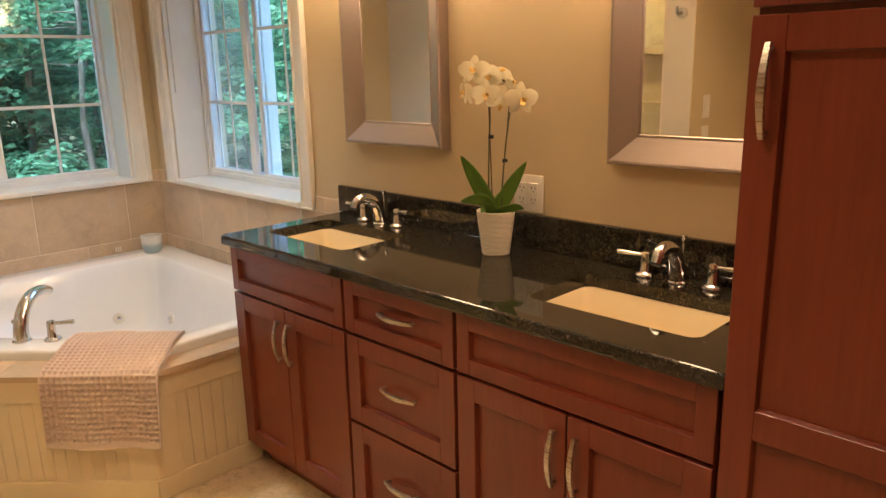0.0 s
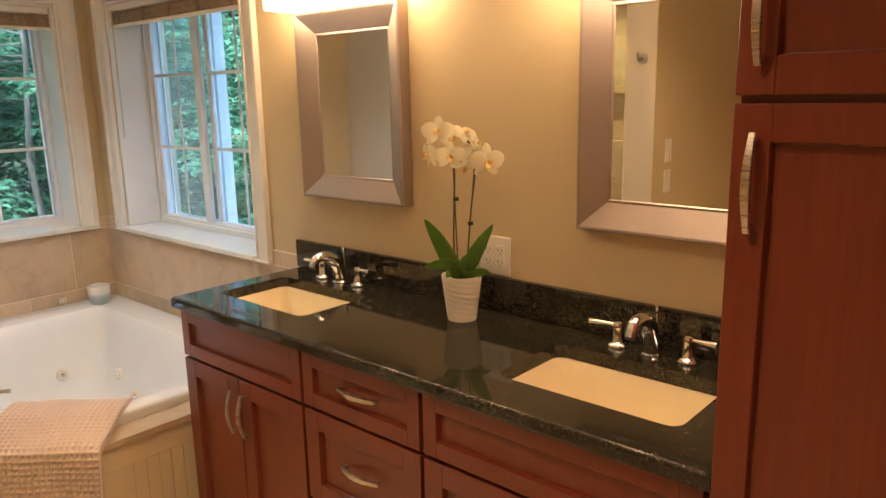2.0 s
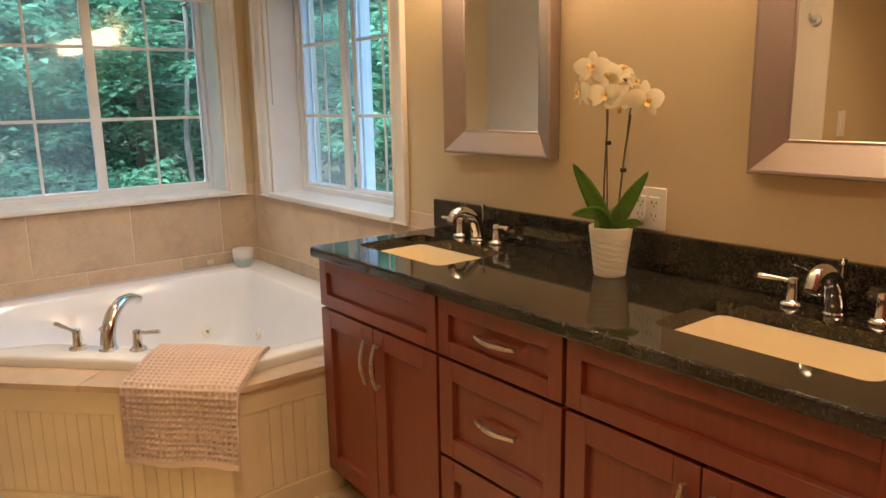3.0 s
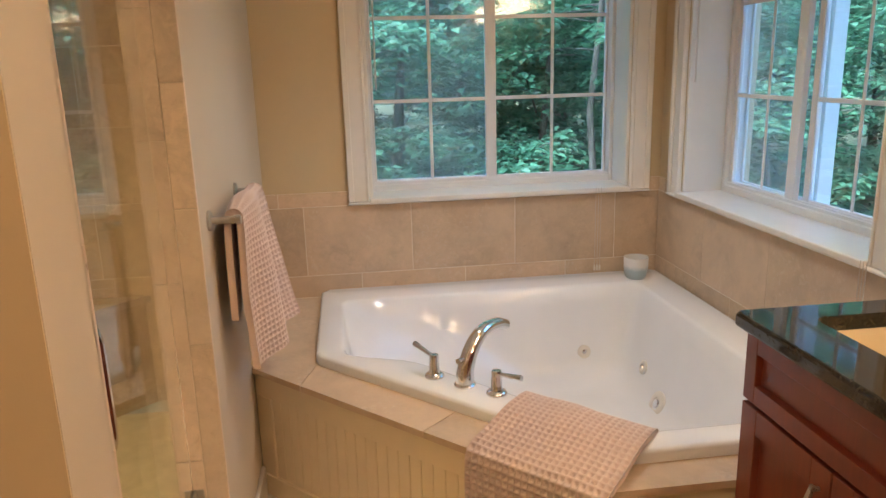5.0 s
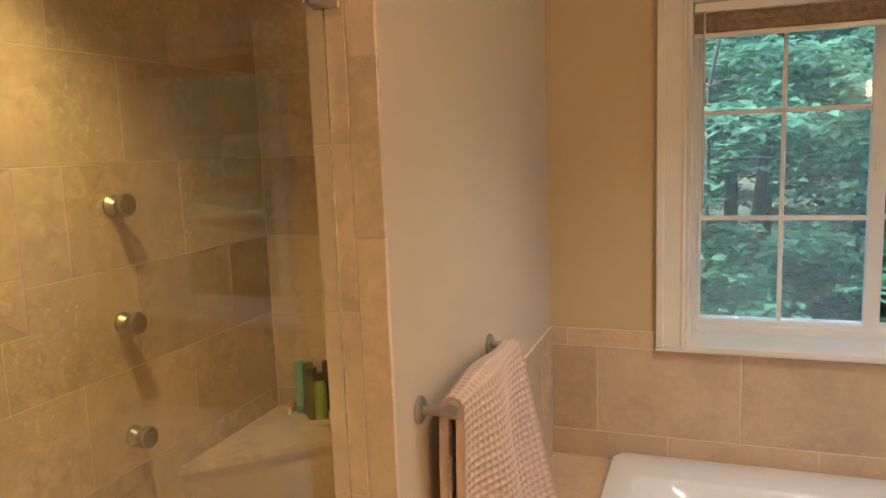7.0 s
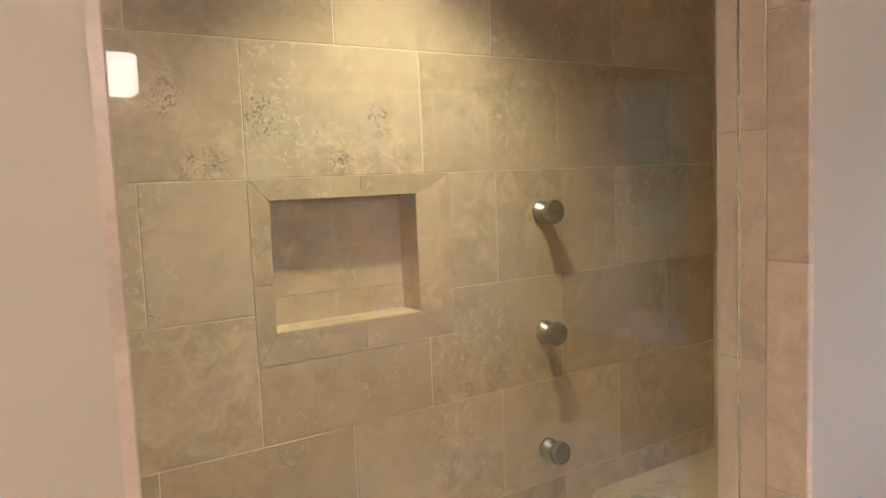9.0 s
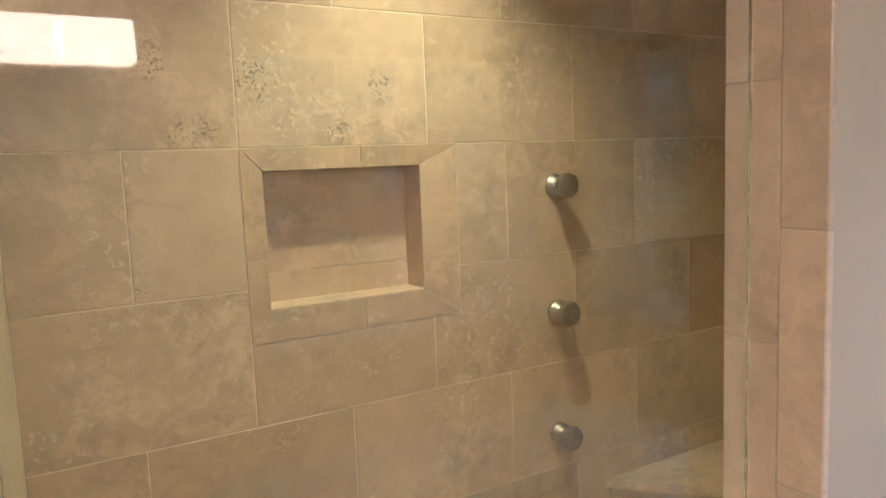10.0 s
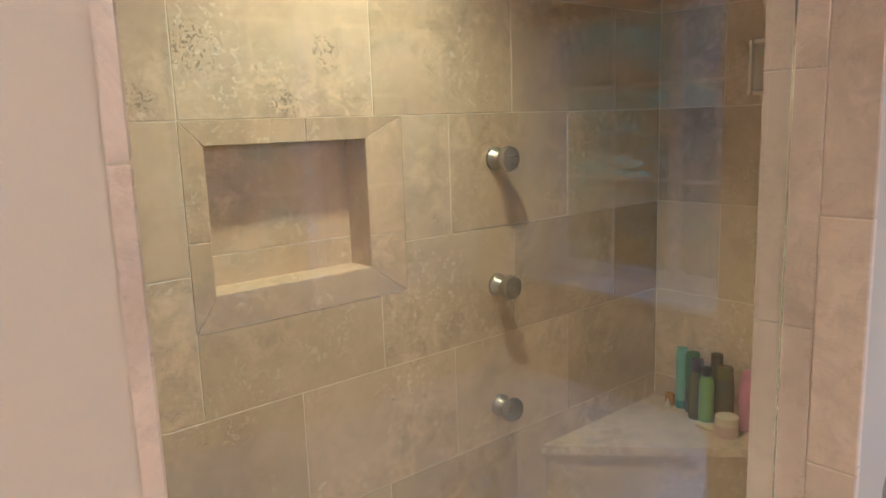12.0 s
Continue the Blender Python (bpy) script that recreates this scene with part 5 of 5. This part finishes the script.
def petal(bm, base, way, normal, length, width, cup=0.18, tip=0.5):
    way = Vector(way).normalized()
    normal = (Vector(normal) - way * Vector(normal).dot(way)).normalized()
    side = way.cross(normal)
    rows, n, m = [], 7, 6
    for k in range(n + 1):
        t = k / n
        w = width * math.sin(math.pi * (0.06 + 0.90 * t) ** (1.0 + 0.35 * (0.5 - tip))) ** 0.62
        rows.append([bm.verts.new(base + way * length * t + side * w * a + normal * (cup * length * (math.sin(2.2 * t) * 0.35 - 0.55 * t * t - 0.9 * a * a))) for a in (i / m - 0.5 for i in range(m + 1))])
    for r, s in zip(rows, rows[1:]):
        for i in range(m):
            bm.faces.new((r[i], r[i + 1], s[i + 1], s[i]))
    return bm


def orchid():
    ob = thing("potted_orchid", (O.x, O.y, CT), "white moth orchid in a ribbed cream pot on the counter", "plant")
    # pot with wavy ribs
    bm, rings = bmesh.new(), []
    prof = [(0.036, 0.0), (0.040, 0.001)]
    for k in range(57):
        t = k / 56
        prof.append((0.0405 + 0.0155 * t + (0.0013 if k % 2 else -0.0009), 0.003 + 0.125 * t))
    prof += [(0.0575, 0.131), (0.0560, 0.133), (0.0530, 0.132), (0.0510, 0.118)]
    sides = 48
    for i, (r, h) in enumerate(prof):
        ring = []
        for k in range(sides):
            a = 2 * math.pi * k / sides
            wob = 0.0011 * math.sin(a * 3 + i * 0.9) * (1 if 2 < i < 58 else 0)
            ring.append((O.x + r * math.cos(a), O.y + r * math.sin(a), CT + h + wob))
        rings.append(ring)
    loft(bm, rings, True)
    bm.faces.new([bm.verts[k] for k in range(sides)][::-1]) if bm.verts.ensure_lookup_table() is None else None
    part("pot", bm, "pot", ob, "ribbed cream ceramic pot", smooth="auto")
    part("potting_bark", lathe(bmesh.new(), (O.x, O.y, CT + 0.108), [(0.051, 0.0), (0.050, 0.006), (0.02, 0.011)], sides=20), "bark", ob)
    zb = CT + 0.125
    leaves = (([op(-0.005, zb), op(-0.035, zb + 0.055, 0.005), op(-0.070, zb + 0.120, 0.008), op(-0.102, zb + 0.172, 0.012)], 0.046),
              ([op(0.004, zb), op(0.030, zb + 0.050, 0.004), op(0.058, zb + 0.100, 0.006), op(0.090, zb + 0.150, 0.010)], 0.043),
              ([op(-0.004, zb), op(-0.035, zb + 0.042, 0.030), op(-0.070, zb + 0.048, 0.045), op(-0.105, zb + 0.044, 0.05)], 0.036),
              ([op(0.004, zb), op(0.030, zb + 0.012, 0.030), op(0.055, zb + 0.022, 0.04), op(0.078, zb + 0.018, 0.045)], 0.028),
              ([op(-0.002, zb), op(-0.030, zb + 0.020, 0.02), op(-0.045, zb + 0.010, 0.04)], 0.030),
              ([op(0.0, zb), op(0.012, zb + 0.03, -0.03), op(0.03, zb + 0.055, -0.06)], 0.036))
    for ctrl, w in leaves:
        leaf = part("leaf", strap_leaf(bmesh.new(), ctrl, w), "orchid_leaf", ob, smooth=True)
        mod = leaf.modifiers.new("thickness", "SOLIDIFY")
        mod.thickness = 0.0022
    s1 = [op(-0.012, zb - 0.01), op(-0.020, zb + 0.08), op(-0.018, 1.22), op(-0.016, 1.33), op(-0.030, 1.40, 0.01), op(-0.045, 1.43, 0.03)]
    s2 = [op(0.016, zb - 0.01), op(0.020, zb + 0.08), op(0.030, 1.22), op(0.042, 1.325), op(0.035, 1.385, 0.01), op(0.015, 1.41, 0.02)]
    for s in (s1, s2):
        part("flower_stem", tube(bmesh.new(), curve_points(s, 6), 0.0026, 8), "stem", ob, smooth=True)
    for a, b in (((-0.008, zb - 0.01), (-0.018, 1.33)), ((0.012, zb - 0.01), (0.040, 1.325))):
        part("support_stake", tube(bmesh.new(), [op(a[0], a[1], -0.004), op(b[0], b[1], -0.004)], 0.0018, 6), "stake", ob)
    for u, z in ((-0.014, 1.245), (0.026, 1.175)):
        part("clip", tube(bmesh.new(), [op(u - 0.006, z), op(u + 0.009, z)], 0.0055, 8), "dark", ob)
    flowers = ((-0.061, 1.432, 0.030, (-0.30, 0.30, 1), 0.047), (-0.084, 1.373, 0.022, (-0.95, -0.10, 0.35), 0.046), (-0.031, 1.368, 0.045, (0.05, -0.22, 1), 0.043), (0.014, 1.425, 0.015, (0.35, 0.75, 0.45), 0.044),
               (0.070, 1.350, 0.040, (0.28, -0.05, 1), 0.052), (0.012, 1.340, 0.012, (0.10, -0.85, 0.45), 0.042), (0.046, 1.395, 0.0, (0.75, 0.25, 0.30), 0.041),
               (-0.018, 1.408, 0.008, (-0.15, 0.45, 0.8), 0.046), (0.030, 1.372, 0.018, (0.20, -0.45, 0.7), 0.040))
    for u, z, w, f, s in flowers:
        c = op(u, z, w)
        n = (OU * f[0] + Vector((0, 0, f[1])) + OW * f[2]).normalized()
        right = Vector((0, 0, 1)).cross(n).normalized()
        up = n.cross(right)
        bm = bmesh.new()
        for ang, L, wd in ((90, 0.96, 0.56), (-48, 0.90, 0.50), (228, 0.90, 0.50)):
            petal(bm, c - n * 0.002, right * math.cos(radians(ang)) + up * math.sin(radians(ang)), n, s * L, s * wd, 0.15)
        for ang in (12, 168):
            petal(bm, c + n * 0.002, right * math.cos(radians(ang)) + up * math.sin(radians(ang)), n, s * 1.02, s * 0.98, 0.24, 0.8)
        fl = part("flower", bm, "petal", ob, smooth=True)
        lip = bmesh.new()
        petal(lip, c + n * 0.005, -up * 0.8 + n * 0.7, n, s * 0.42, s * 0.30, -0.4)
        for a in (-1, 1):
            petal(lip, c + n * 0.004, right * a * 0.6 + n * 0.9 + up * 0.15, n, s * 0.32, s * 0.24, 0.4)
        part("lip", lip, "lip", fl, "yellow flower lip", smooth=True)


M["pot"] = plain("cream_ceramic", (0.66, 0.60, 0.48), 0.38, vary=0.06, bump=0.05)
M["orchid_leaf"] = leaf_mat("orchid_leaf", (0.085, 0.175, 0.022), (0.15, 0.27, 0.04), 0.32, False)
M["stem"] = plain("orchid_stem", (0.10, 0.09, 0.035), 0.5)
M["stake"] = plain("bamboo_stake", (0.06, 0.035, 0.02), 0.6)
M["petal"] = leaf_mat("white_petal", (0.66, 0.60, 0.42), (0.74, 0.69, 0.52), 0.6, False)
M["lip"] = plain("yellow_lip", (0.78, 0.55, 0.15), 0.5, vary=0.3, scale=120)
orchid()


def bottle(x, y, r, h, cap_r, cap_h, material, cap, label, neck=0.0, squash=1.0):
    z = 0.5032
    ob = thing("bottle", (x, y, z), label, "bottle", "bottles on the shower bench")
    body = [(r * 0.9, 0), (r, 0.006), (r, h * 0.80), (r * 0.96, h * 0.90), (max(cap_r, r * (1 - neck)), h)]
    part("body", lathe(bmesh.new(), (x, y, z), body, sides=24), material, ob, smooth="auto")
    part("cap", lathe(bmesh.new(), (x, y, z + h), [(cap_r, 0.0005), (cap_r, cap_h * 0.9), (cap_r * 0.9, cap_h)], sides=20), cap, ob, smooth="auto")


for key, colour, rough in (("teal", (0.22, 0.48, 0.42), 0.35), ("teal_dark", (0.04, 0.26, 0.24), 0.35), ("green", (0.012, 0.13, 0.035), 0.3), ("green_black", (0.01, 0.03, 0.012), 0.3), ("olive", (0.10, 0.11, 0.03), 0.12), ("black", (0.012, 0.012, 0.012), 0.3),
                           ("lime", (0.20, 0.36, 0.02), 0.3), ("pink", (0.50, 0.20, 0.33), 0.35), ("lilac", (0.60, 0.44, 0.42), 0.3), ("soap", (0.66, 0.58, 0.36), 0.5), ("smoke", (0.05, 0.07, 0.05), 0.15), ("amber", (0.45, 0.24, 0.05), 0.4)):
    M[key] = plain(key + "_plastic", colour, rough, vary=0.06, bump=0.0)
bottle(-4.005, -1.045, 0.021, 0.030, 0.021, 0.190, "teal_dark", "teal", "slim pale teal tube standing on its dark cap")
bottle(-3.995, -0.998, 0.024, 0.085, 0.024, 0.130, "green_black", "green", "dark green upturned shampoo tube on the bench")
bottle(-3.955, -0.958, 0.026, 0.170, 0.022, 0.040, "olive", "black", "clear olive bottle with a black cap", 0.2)
bottle(-4.005, -0.915, 0.026, 0.190, 0.020, 0.036, "smoke", "black", "smoky bottle with a black cap", 0.2)
bottle(-3.925, -0.905, 0.024, 0.172, 0.014, 0.032, "lime", "black", "lime green bottle with a black pump cap", 0.42)
bottle(-3.960, -0.860, 0.030, 0.165, 0.026, 0.040, "smoke", "olive", "dark translucent bottle on the shower bench", 0.1)
bottle(-3.985, -0.790, 0.030, 0.170, 0.024, 0.030, "pink", "pink", "pink bottle on the shower bench", 0.2)
bottle(-3.895, -0.815, 0.036, 0.040, 0.037, 0.028, "lilac", "pot", "round pale pink cream jar with a white lid")
soap = thing("soap_bar", (-3.905, -0.895, 0.503), "worn cream soap bar on the shower bench", "soap")
bm = boxes(((-3.925, -0.925, 0.5035), (-3.885, -0.855, 0.520)), bevel=0.008, seg=3)
part("bar", bm, "soap", soap, smooth="auto")
dropper = thing("razor", (-3.985, -1.085, 0.503), "small white and amber razor on the shower bench", "razor")
part("grip", lathe(bmesh.new(), (-3.965, -1.075, 0.5035), [(0.009, 0), (0.010, 0.010), (0.006, 0.022), (0.0015, 0.036)], sides=14), "plastic_white", dropper, smooth="auto")
part("head", boxes(((-4.008, -1.102, 0.5035), (-3.985, -1.070, 0.548)), bevel=0.004), "amber", dropper)


def switch_plate(z):
    x, y = XST, -0.148
    ob = thing("light_switch", (x, y, z), "ivory light switch plate on the stub wall", "switch", "switches on the stub wall")
    part("plate", boxes(((x, y - 0.036, z - 0.058), (x + 0.006, y + 0.036, z + 0.058)), bevel=0.003, seg=2), "plastic_white", ob)
    part("rocker", boxes(((x + 0.005, y - 0.016, z - 0.033), (x + 0.009, y + 0.016, z + 0.033)), bevel=0.002), "plastic_white", ob)


def robe_hook():
    x, z = -1.775, 1.675
    ob = thing("robe_hook", (x, YT, z), "brushed nickel robe hook on a round plate", "hook")
    part("wall_plate", lathe(bmesh.new(), (x, YT, z), [(0.026, 0), (0.026, 0.006), (0.020, 0.009)], "y"), "nickel_dark", ob, smooth="auto")
    part("hook", tube(bmesh.new(), curve_points([(x, YT + 0.008, z), (x, YT + 0.045, z - 0.006), (x, YT + 0.058, z + 0.010), (x, YT + 0.060, z + 0.028)], 5), 0.007, 10), "nickel_dark", ob, smooth="auto")


def shower_control():
    y, z = -0.80, 1.67
    ob = thing("shower_control", (XSW, y, z), "chrome framed plate on the tiled shower end wall", "shower control")
    part("frame", boxes(((XSW + 0.001, y - 0.055, z - 0.085), (XSW + 0.030, y - 0.040, z + 0.085)), ((XSW + 0.001, y + 0.040, z - 0.085), (XSW + 0.030, y + 0.055, z + 0.085)),
         ((XSW + 0.001, y - 0.040, z + 0.070), (XSW + 0.030, y + 0.040, z + 0.085)), ((XSW + 0.001, y - 0.040, z - 0.085), (XSW + 0.030, y + 0.040, z - 0.070)), bevel=0.003), "chrome", ob)
    part("plate", boxes(((XSW + 0.001, y - 0.040, z - 0.070), (XSW + 0.016, y + 0.040, z + 0.070))), "nickel_dark", ob)


def pull_cord(p, z0, z1, name="blind_cord"):
    """Three cords with small tassels hanging from a blind."""
    ob = thing(name, (p[0], p[1], z1), "thin blind cords with small white tassels", "cord", "blind cords")
    for k, dx in enumerate((-0.012, 0.0, 0.012)):
        q = Vector((p[0], p[1], 0)) + Vector((0, dx, 0) if p[2] == "y" else (dx, 0, 0))
        part("cord", tube(bmesh.new(), [q + Vector((0, 0, z0)), q + Vector((0, 0, z1 + 0.02))], 0.0011, 6), "cord", ob)
        part("tassel", lathe(bmesh.new(), q + Vector((0, 0, z1)), [(0.0045, 0), (0.004, 0.018), (0.0015, 0.028)], sides=10), "plastic_white", ob)


pull_cord((XW + 0.036, 1.46, "y"), 0.905, 0.53)
pull_cord((-2.565, YN - 0.036, "x"), 0.905, 0.70)
switch_plate(1.222), switch_plate(1.066), robe_hook(), shower_control()


# ---- outside ----
def tapered(points, radii, sides, verts, faces):
    pts = [Vector(p) for p in points]
    start = len(verts)
    for i, p in enumerate(pts):
        d = (pts[min(i + 1, len(pts) - 1)] - pts[max(i - 1, 0)]).normalized()
        a = d.orthogonal().normalized()
        b = d.cross(a)
        for k in range(sides):
            t = 2 * math.pi * k / sides
            verts.append(p + (a * math.cos(t) + b * math.sin(t)) * radii[i])
    for i in range(len(pts) - 1):
        for k in range(sides):
            q = start + i * sides
            faces.append((q + k, q + (k + 1) % sides, q + sides + (k + 1) % sides, q + sides + k))


def make_tree(seed, height, trunk_r, sprays, reach, leaf, low, material, label):
    """A tapered, bent trunk with limbs, and flat sprays of pointed leaves along them."""
    rnd = random.Random(seed)
    ob = thing("tree", (0, 0, 0), label, "tree", "trees outside the windows")
    tv, tf, lv, lf = [], [], [], []
    lean = Vector((rnd.uniform(-0.6, 0.6), rnd.uniform(-0.6, 0.6), 0))
    line = [Vector((0, 0, -0.1)) + lean * t * t + Vector((rnd.uniform(-0.07, 0.07) * t * 3, rnd.uniform(-0.07, 0.07) * t * 3, height * t)) for t in (0, 0.12, 0.25, 0.4, 0.55, 0.7, 0.85, 1.0)]
    tapered(line, [trunk_r * (1.25 - 1.1 * k / 7) for k in range(8)], 8, tv, tf)

    def trunk_at(z):
        for a, b in zip(line, line[1:]):
            if a.z <= z <= b.z:
                return a.lerp(b, (z - a.z) / (b.z - a.z))
        return line[-1]

    for _ in range(sprays):
        z = height * (low + (1 - low) * rnd.random() ** 1.1)
        base = trunk_at(z)
        ang = rnd.uniform(0, 2 * math.pi)
        L = reach * rnd.uniform(0.5, 1.0) * (1.15 - 0.6 * z / height)
        out = Vector((math.cos(ang), math.sin(ang), rnd.uniform(-0.05, 0.30)))
        side0 = Vector((-math.sin(ang), math.cos(ang), 0))
        pts = [base + out * L * t + Vector((0, 0, -0.16 * L * t * t)) + side0 * L * 0.1 * math.sin(t * 3 + ang) for t in (0, 0.3, 0.6, 0.85, 1.0)]
        tapered(pts, [trunk_r * 0.22, trunk_r * 0.16, trunk_r * 0.11, 0.006, 0.003], 4, tv, tf)
        twigs = [(pts[k].lerp(pts[k + 1], f), sgn) for k in (1, 2, 3) for f in (0.2, 0.7) for sgn in (-1, 1)] + [(pts[-1], 0)]
        for q, sgn in twigs:
            tw = (out * 0.8 + side0 * sgn * 0.9 + Vector((0, 0, rnd.uniform(-0.25, 0.15)))).normalized()
            tl = L * rnd.uniform(0.22, 0.42)
            across = tw.cross(Vector((0, 0, 1))).normalized()
            n = int(tl / (leaf * 0.62)) + 2
            for i in range(n):
                for s in (-1, 1):
                    c = q + tw * tl * (i + 0.5 * (s > 0)) / n + Vector((rnd.uniform(-0.6, 0.6), rnd.uniform(-0.6, 0.6), rnd.uniform(-0.9, 0.7))) * leaf - Vector((0, 0, 0.08 * tl * (i / n) ** 2))
                    d = (tw * 0.55 + across * s * rnd.uniform(0.6, 1.0) + Vector((0, 0, rnd.uniform(-0.45, 0.25)))).normalized()
                    e = d.cross(Vector((rnd.uniform(-0.35, 0.35), rnd.uniform(-0.35, 0.35), 1))).normalized()
                    m = leaf * rnd.uniform(0.65, 1.15)
                    w = m * 0.36
                    up = e.cross(d) * m * 0.07
                    b0 = len(lv)
                    lv.extend((c, c + d * m * 0.40 + e * w + up, c + d * m * 0.45 - up, c + d * m * 0.40 - e * w + up, c + d * m - up * 2))
                    lf.extend(((b0, b0 + 1, b0 + 2), (b0, b0 + 2, b0 + 3), (b0 + 1, b0 + 4, b0 + 2), (b0 + 2, b0 + 4, b0 + 3)))
    for name, v, f, mat in (("trunk", tv, tf, "bark"), ("crown", lv, lf, material)):
        me = bpy.data.meshes.new(name)
        me.from_pydata(v, [], f)
        me.materials.append(M[mat])
        o = new(name, me)
        o.parent = ob
        if name == "trunk":
            for p in me.polygons:
                p.use_smooth = True
    return ob


GROUND = -1.5
NEAR = "slender broadleaf tree with pale layered leaf sprays near the house"
FAR = "tall woodland tree with a grey trunk among dense leaves, distance haze in their colour"


def woods():
    rnd = random.Random(11)
    kinds = [make_tree(3, 6.5, 0.04, 60, 1.7, 0.10, 0.06, "leaf", NEAR), make_tree(4, 7.5, 0.05, 66, 1.9, 0.11, 0.05, "leaf", NEAR), make_tree(8, 5.0, 0.03, 54, 1.5, 0.095, 0.05, "leaf", NEAR)]
    # far trees, crowns in the leaf colour paled for haze
    tall = [make_tree(21, 15.0, 0.10, 95, 3.2, 0.17, 0.10, "leaf_far_hazed", FAR), make_tree(22, 17.0, 0.12, 100, 3.4, 0.17, 0.12, "leaf_far_hazed", FAR), make_tree(23, 13.0, 0.09, 85, 3.0, 0.16, 0.04, "leaf_far_hazed", FAR), make_tree(24, 16.0, 0.07, 50, 2.4, 0.15, 0.20, "leaf_far_hazed", FAR)]
    spots = []
    for ring, n, r0, r1, pool in ((0, 9, 3.4, 6.5, kinds), (1, 18, 6.5, 12.0, kinds), (2, 26, 11.0, 22.0, tall), (3, 36, 22.0, 42.0, tall)):
        for k in range(n):
            a = radians(100 + 115 * (k + rnd.uniform(0.1, 0.9)) / n)
            r = rnd.uniform(r0, r1)
            spots.append((-3.6 + r * math.cos(a), 1.2 + r * math.sin(a), rnd.uniform(0, 360), rnd.uniform(0.85, 1.2), pool[rnd.randrange(len(pool))]))
    used = set()
    for x, y, turn, s, kind in spots:
        if x > -5.6 and y < 3.4:
            continue
        m = pose(x, y, GROUND, 0, 0, turn)
        if kind.name not in used:
            used.add(kind.name)
            kind.matrix_basis = m
        else:
            o = copy_thing(kind, m)
            o.scale = (s, s, s)


M["earth"] = plain("leaf_litter", (0.075, 0.085, 0.045), 0.95, vary=0.6, scale=3, bump=0.5, grain=40)
# backdrop glows faintly: daylit haze put in as emission over a near-black base
n = Nodes("glowing_woodland_haze")
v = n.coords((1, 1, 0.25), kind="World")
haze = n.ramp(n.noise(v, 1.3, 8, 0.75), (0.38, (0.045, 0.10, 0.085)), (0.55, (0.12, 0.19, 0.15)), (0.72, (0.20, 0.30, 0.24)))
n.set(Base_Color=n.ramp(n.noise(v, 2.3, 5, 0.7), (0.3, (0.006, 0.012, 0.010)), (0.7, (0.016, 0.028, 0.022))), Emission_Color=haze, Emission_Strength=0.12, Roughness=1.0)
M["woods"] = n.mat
bm = bmesh.new()
bmesh.ops.create_grid(bm, x_segments=40, y_segments=40, size=1500, matrix=Matrix.Translation((0, 0, GROUND)))
structure("ground", bm, "earth", "leaf-strewn woodland floor under the trees", "ground")
# ring of the glowing backdrop behind the trees
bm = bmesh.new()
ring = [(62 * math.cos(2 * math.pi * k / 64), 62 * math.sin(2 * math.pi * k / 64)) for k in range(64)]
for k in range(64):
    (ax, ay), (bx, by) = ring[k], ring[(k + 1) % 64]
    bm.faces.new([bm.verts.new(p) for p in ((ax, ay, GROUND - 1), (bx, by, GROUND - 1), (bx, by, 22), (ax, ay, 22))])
structure("backdrop", bm, "woods", "backdrop of dense dark green woodland in the distance, glowing in place of daylight", "backdrop")
woods()
